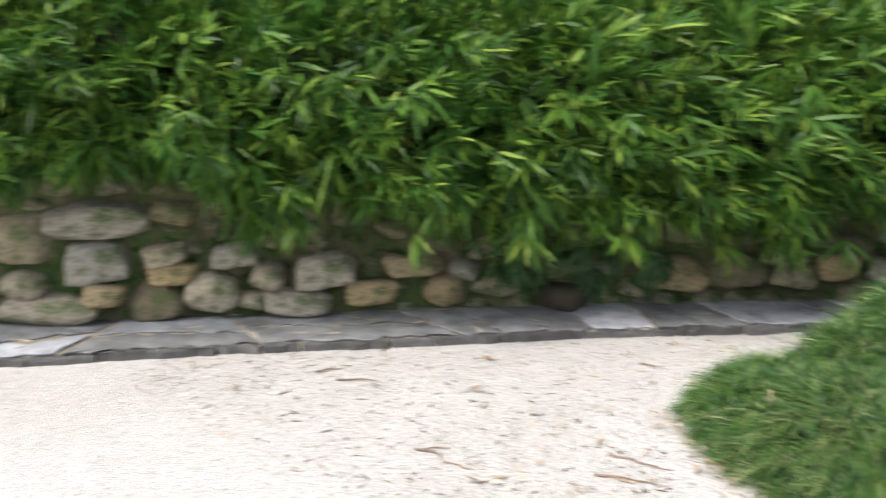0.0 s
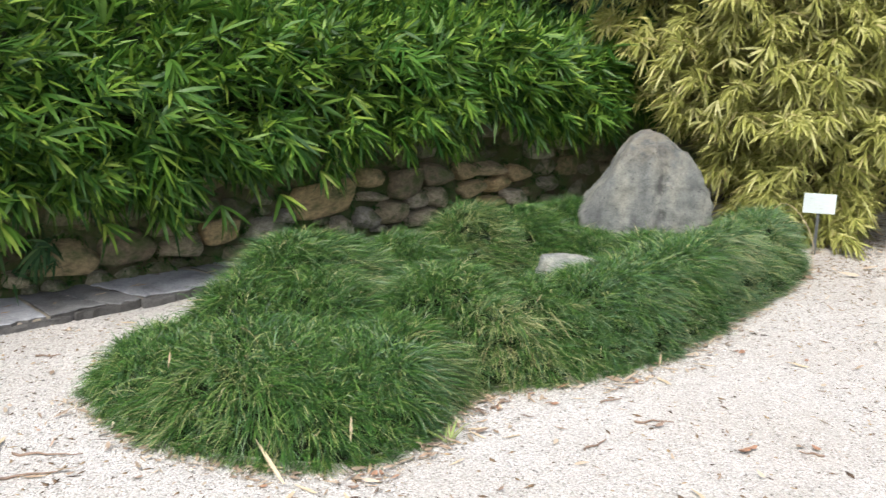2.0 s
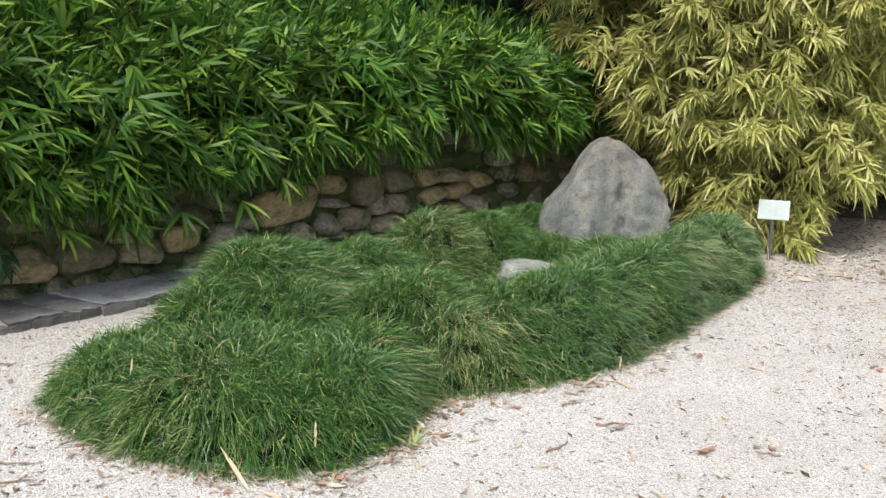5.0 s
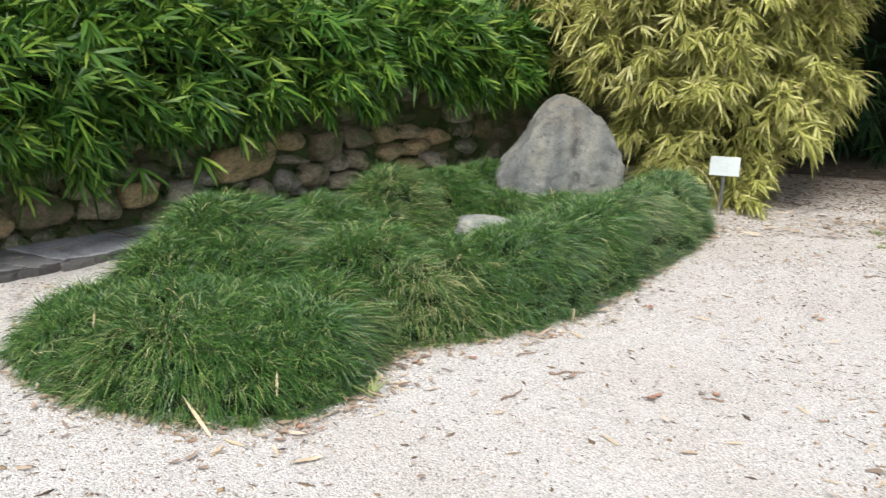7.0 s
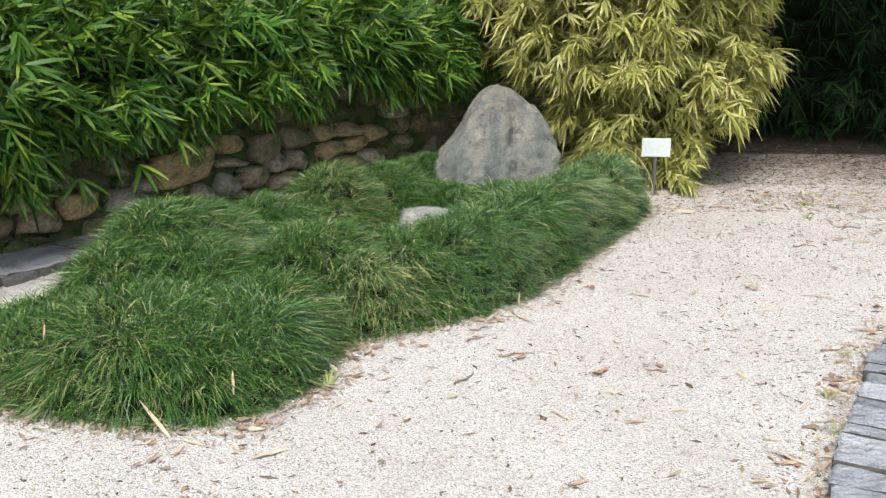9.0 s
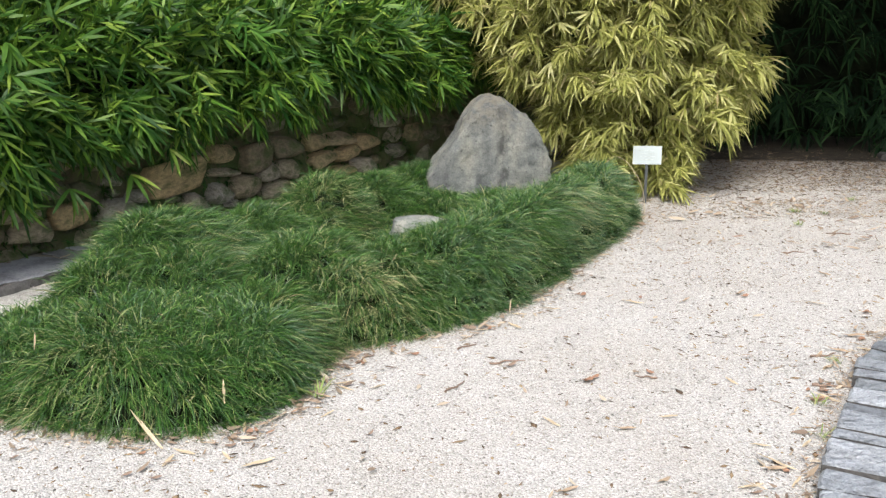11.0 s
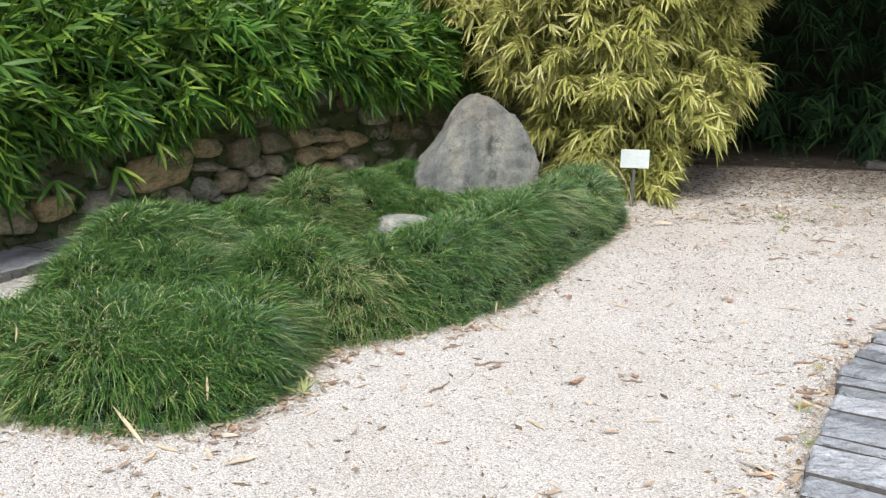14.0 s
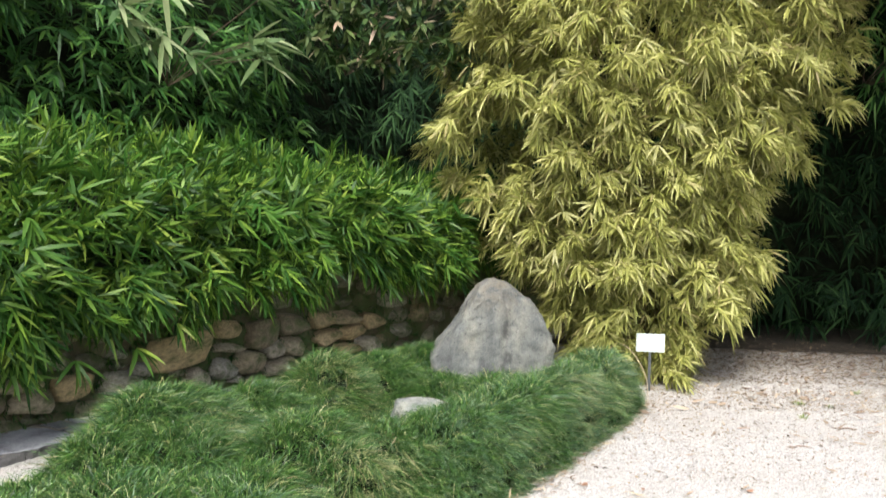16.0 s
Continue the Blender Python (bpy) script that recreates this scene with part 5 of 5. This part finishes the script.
loose = part("loose_leaves", ribbon_mesh("loose_leaves", drops), DRY)
tagged(loose, "small curled tan leaves and husks strewn over the gravel", "leaf litter", kind="stuff")


def fallen_twig(x, y, length, turn, seed):
    bm = bmesh.new()
    rows = []
    for j in range(9):
        f = j / 8
        c = Vector((length * (f - 0.5), 0.05 * length * noise.noise(Vector((f * 3, seed, 1))) * 4, 0.006 + 0.004 * noise.noise(Vector((f * 4, seed, 9)))))
        r = 0.0045 * (1.1 - 0.7 * f)
        rows.append([bm.verts.new(c + Vector((0, r * math.cos(a * math.tau / 5), r * math.sin(a * math.tau / 5)))) for a in range(5)])
    for r0, r1 in zip(rows, rows[1:]):
        for a in range(5):
            bm.faces.new((r0[a], r0[(a + 1) % 5], r1[(a + 1) % 5], r1[a]))
    bm.faces.new(rows[0])
    bm.faces.new(rows[-1][::-1])
    ob = part("fallen_twig", smooth(bm), BROWN_LEAF)
    ob.matrix_world = pose(x, y, 0.0, 0, 0, turn)
    tagged(ob, "thin brown fallen twig lying on pale gravel", "twig", "fallen twigs")


for k, (x, y, ln, turn) in enumerate(((-1.66, 2.79, 0.22, 12), (-1.63, 2.64, 0.16, 25), (-2.86, 2.58, 0.16, 40), (-3.03, 2.57, 0.12, 70), (-2.1, 2.33, 0.2, 5), (-2.2, 2.36, 0.12, 60), (-2.15, 3.6, 0.1, 20), (0.25, 3.45, 0.14, 10),
                                      (0.05, 3.22, 0.12, 60), (0.75, 3.3, 0.08, 160), (1.4, 3.2, 0.15, -15), (1.48, 3.5, 0.12, 20), (0.1, 3.62, 0.1, 35), (-0.3, 3.5, 0.12, 60), (1.9, 5.0, 0.12, 10), (2.3, 5.4, 0.14, 170))):
    fallen_twig(x, y, ln, turn, k * 1.7)

# leaves that lie on the paved strip
for _ in range(36):
    u = rnd.uniform(-3.3, 1.2)
    p = at_wall(u, kerb_front(u) * rnd.uniform(0.05, 0.95))
    k = rnd.choice((0, 1, 1, 3))
    c = copy_thing(KINDS[k][0], pose(p[0], p[1], 0.055, 0, 0, rnd.gauss(52, 30)))
    w = rnd.uniform(0.5, 1.2)
    c.scale = (w, w, w)
    tagged(c, "dry leaf lying on bluestone slabs under the wall")

# dry sheaths caught in the grass, and small green weeds
for x, y, z, tilt, turn, k in ((-1.36, 3.05, 0.25, -75, 80, 0.6), (-0.71, 2.93, 0.12, -82, 95, 0.85), (0.3, 4.0, 0.045, -70, 70, 0.6), (-0.2, 3.93, 0.28, -45, 40, 0.55), (0.07, 4.33, 0.27, -20, 10, 0.4), (-0.8, 2.86, 0.12, -35, 20, 0.4)):
    ob = part("dry_sheath", leaf_mesh("sheath", 0.1, 0.011, 0.004, 1.2, x), TAN_LEAF if x < -1.1 or k < 0.7 else STRAW)
    ob.matrix_world = pose(x, y, z, 0, tilt, turn)
    ob.scale = (k, k, k)
    tagged(ob, "dry straw-coloured sheath caught in mondo grass", "leaf", "caught sheaths")


def leaning_sheath(foot, tip):
    """A long pale sheath that leans from the gravel into the grass."""
    foot, tip = Vector(foot), Vector(tip)
    d = (tip - foot)
    ob = part("dry_sheath", leaf_mesh("long_sheath", d.length, 0.014, 0.004, 0.5, 9), STRAW)
    x = d.normalized()
    y = Vector((0, 0, 1)).cross(x).normalized()
    ob.matrix_world = Matrix.Translation((foot + tip) / 2) @ Matrix((x, y, x.cross(y))).transposed().to_4x4()
    tagged(ob, "long pale sheath leaning from gravel into the grass", "leaf", "caught sheaths")


leaning_sheath((-0.865, 2.735, 0.006), (-1.0, 2.86, 0.085))


def stalk(points, radius):
    """A thin dry stalk along a few points."""
    bm = bmesh.new()
    rows = []
    for j in range(15):
        f = j / 14 * (len(points) - 1)
        k = min(int(f), len(points) - 2)
        c = Vector(points[k]).lerp(Vector(points[k + 1]), f - k)
        rows.append([bm.verts.new(c + Vector((radius * math.cos(a * math.tau / 5), radius * math.sin(a * math.tau / 5), 0.4 * radius * math.cos(a * math.tau / 5)))) for a in range(5)])
    for r0, r1 in zip(rows, rows[1:]):
        for a in range(5):
            bm.faces.new((r0[a], r0[(a + 1) % 5], r1[(a + 1) % 5], r1[a]))
    return smooth(bm)


arch = part("dry_stalk", stalk([(1.0, 5.9, 0.3), (1.06, 5.94, 0.37), (1.11, 5.95, 0.37), (1.16, 5.95, 0.34), (1.2, 5.95, 0.29), (1.23, 5.95, 0.25), (1.267, 5.95, 0.18), (1.285, 5.95, 0.1), (1.29, 5.95, 0.0)], 0.0022), STRAW)
tagged(arch, "pale dry stalk arching over the rim of grass", "stalk")


def weed(x, y, size, count):
    k = np.tile([[x, y, 0.004]], (count, 1)) + 0.012 * rng.normal(size=(count, 3)) * np.array([1, 1, 0])
    a = rng.random(count) * 6.283
    way = unit(np.c_[np.cos(a), np.sin(a), 0.7 + rng.random(count)])
    side = unit(np.cross(way, np.tile([0, 0, 1.0], (count, 1))))
    ln = size * (0.6 + 0.6 * rng.random(count))
    fall = np.tile([0, 0, -0.35], (count, 1))
    thing = tagged(new("weed"), "small bright green weed sprouting from gravel", "weed", "weeds")
    for i in range(count):
        one = slice(i, i + 1)
        part("blade", ribbon_mesh("blade", [ribbons(k[one], way[one], side[one], ln[one], 0.05 * ln[one] + 0.002, fall[one])]), WEED_LEAF, thing)


for x, y, size, count in ((-0.44, 3.14, 0.12, 8), (1.29, 3.05, 0.06, 14), (1.22, 2.8, 0.06, 10), (1.5, 3.42, 0.05, 14), (2.15, 5.62, 0.05, 26), (2.25, 5.95, 0.06, 30), (2.42, 5.9, 0.05, 18), (2.75, 6.3, 0.05, 22), (2.9, 5.8, 0.05, 16)):
    weed(x, y, size, count)

# growth in the joints of the wall
k = 1300
s_m, z_m = -4.0 + 8.0 * rng.random(k), 0.06 + 0.5 * rng.random(k)
tuft = np.c_[W0 + np.outer(s_m, S) + np.outer(bend(s_m) - 0.03 * rng.random(k), N), z_m]
way = np.c_[np.tile(-N, (k, 1)), np.full(k, 0.1)] + 0.5 * rng.normal(size=(k, 3))
moss = part("wall_moss", ribbon_mesh("wall_moss", [fans(tuft, way, 12, (0.02, 0.06), (0.004, 0.009), 1.0, 0.4)]), DARK_LEAF)
tagged(moss, "tufts of moss and fern growing in wall joints", "moss", kind="stuff")

# a dark fern that hangs before the foot of the wall
k = 46
s_f = -0.75 + 0.95 * rng.random(k)
frond = np.c_[W0 + np.outer(s_f, S) - np.outer(0.06 + 0.12 * rng.random(k), N), 0.16 + 0.3 * rng.random(k)]
way = np.c_[np.tile(-0.5 * N, (k, 1)), np.full(k, -0.55)] + 0.45 * rng.normal(size=(k, 3))
fern = tagged(new("wall_fern"), "dark green fern hanging against the foot of the stone wall", "fern")
tagged(part("foliage", ribbon_mesh("fern_foliage", [leaf_fans(frond, way, np.tile([*(-N), 0.4], (k, 1)), 7, (0.09, 0.17), (0.011, 0.018), 1.1, 0.3)]), FERN_LEAF, fern), kind="stuff")
part("crown", smooth(boulder(31, (0.24, 0.2, 0.12))), SOIL, fern).matrix_world = pose(*at_wall(-0.28, -0.02), 0.1)

# ---- stones of the wall, last ----
STONES = {}
for tone, mat in (("any", FIELDSTONE), ("pale", PALE_STONE), ("ochre", OCHRE_STONE), ("brown", BROWN_STONE)):
    STONES[tone] = []
    for k in range(12 if tone == "any" else 5):
        bm = cobble(k + 1 + 7 * len(tone))
        me = bpy.data.meshes.new("stone")
        bm.to_mesh(me)
        bm.free()
        me.materials.append(mat)
        STONES[tone].append(me)


def wall_stone(s, z, w, hgt, deep=0.2, proud=0.0, tone="any"):
    ob = part("stone", rnd.choice(STONES[tone]), None, retaining_wall)
    p = at_wall(s, 0.06 - proud + bend(s))
    turn = math.degrees(math.atan2(S[1], S[0]))
    ob.matrix_world = pose(p[0], p[1], z, 0, rnd.uniform(-9, 9), turn + rnd.uniform(-6, 6)) @ Matrix.Diagonal((w, deep, hgt, 1))


# the stones that stand out: along the wall, height, width, tallness
LEFT = [(-2.82, 0.437, 0.32, 0.24), (-2.48, 0.524, 0.39, 0.18), (-2.47, 0.33, 0.29, 0.2), (-2.8, 0.232, 0.17, 0.14), (-2.72, 0.116, 0.41, 0.15), (-2.45, 0.174, 0.17, 0.1), (-2.23, 0.135, 0.24, 0.19), (-2.18, 0.359, 0.17, 0.1),
        (-2.15, 0.262, 0.2, 0.1), (-1.98, 0.174, 0.22, 0.2), (-1.86, 0.349, 0.22, 0.11), (-1.72, 0.242, 0.14, 0.14), (-1.78, 0.125, 0.14, 0.09), (-1.44, 0.266, 0.29, 0.17), (-1.58, 0.116, 0.27, 0.13), (-1.23, 0.145, 0.24, 0.11),
        (-1.04, 0.266, 0.25, 0.12), (-0.87, 0.135, 0.22, 0.17), (-0.77, 0.242, 0.14, 0.09), (-0.63, 0.164, 0.2, 0.11), (0.29, 0.203, 0.33, 0.19), (0.62, 0.213, 0.27, 0.18), (0.07, 0.135, 0.1, 0.08), (0.86, 0.281, 0.2, 0.09)]
RIGHT = [(1.84, 0.32, 0.43, 0.19), (1.58, 0.252, 0.13, 0.08), (1.44, 0.203, 0.26, 0.12), (2.14, 0.174, 0.15, 0.14), (2.33, 0.193, 0.18, 0.15), (2.18, 0.301, 0.18, 0.06), (1.96, 0.145, 0.13, 0.12), (2.18, 0.417, 0.17, 0.12),
         (2.45, 0.359, 0.22, 0.17), (2.71, 0.388, 0.25, 0.16), (2.54, 0.252, 0.16, 0.11), (2.72, 0.242, 0.19, 0.13), (2.98, 0.388, 0.2, 0.13), (3.21, 0.388, 0.26, 0.1), (3.28, 0.281, 0.2, 0.1), (3.48, 0.33, 0.22, 0.13),
         (3.04, 0.262, 0.21, 0.12), (3.44, 0.174, 0.17, 0.11), (3.23, 0.155, 0.22, 0.09), (2.63, 0.125, 0.27, 0.11), (2.25, 0.096, 0.1, 0.05), (0.93, 0.174, 0.24, 0.12), (1.14, 0.223, 0.2, 0.12)]
taken = []
TONES = "pppppobpoppppppoooppobpp" + "oppppppobbppooooopopppop"
for (s, z, w, hgt), tone in zip(LEFT + RIGHT, TONES):
    wall_stone(s, z, w, hgt, rnd.uniform(0.2, 0.26), rnd.uniform(0.02, 0.05), {"p": "pale", "o": "ochre", "b": "brown"}[tone])
    taken.append((s, z, w, hgt))


def room(s, z, w, hgt):
    return all(abs(s - a) > 0.5 * (w + c) or abs(z - b) > 0.49 * (hgt + d) for a, b, c, d in taken)


for tries, w0, w1 in ((900, 0.17, 0.26), (2600, 0.12, 0.18), (3000, 0.07, 0.12), (1500, 0.04, 0.07)):
    for _ in range(tries):
        if len(taken) > 420:
            break
        s, z, w = rnd.uniform(-4.2, 4.9), rnd.uniform(0.05, 0.68), rnd.uniform(w0, w1)
        hgt = w * rnd.uniform(0.5, 0.85)
        if room(s, z, w, hgt):
            wall_stone(s, z, w, hgt, min(0.24, w + 0.06), rnd.uniform(-0.04, 0.01))
            taken.append((s, z, w, hgt))
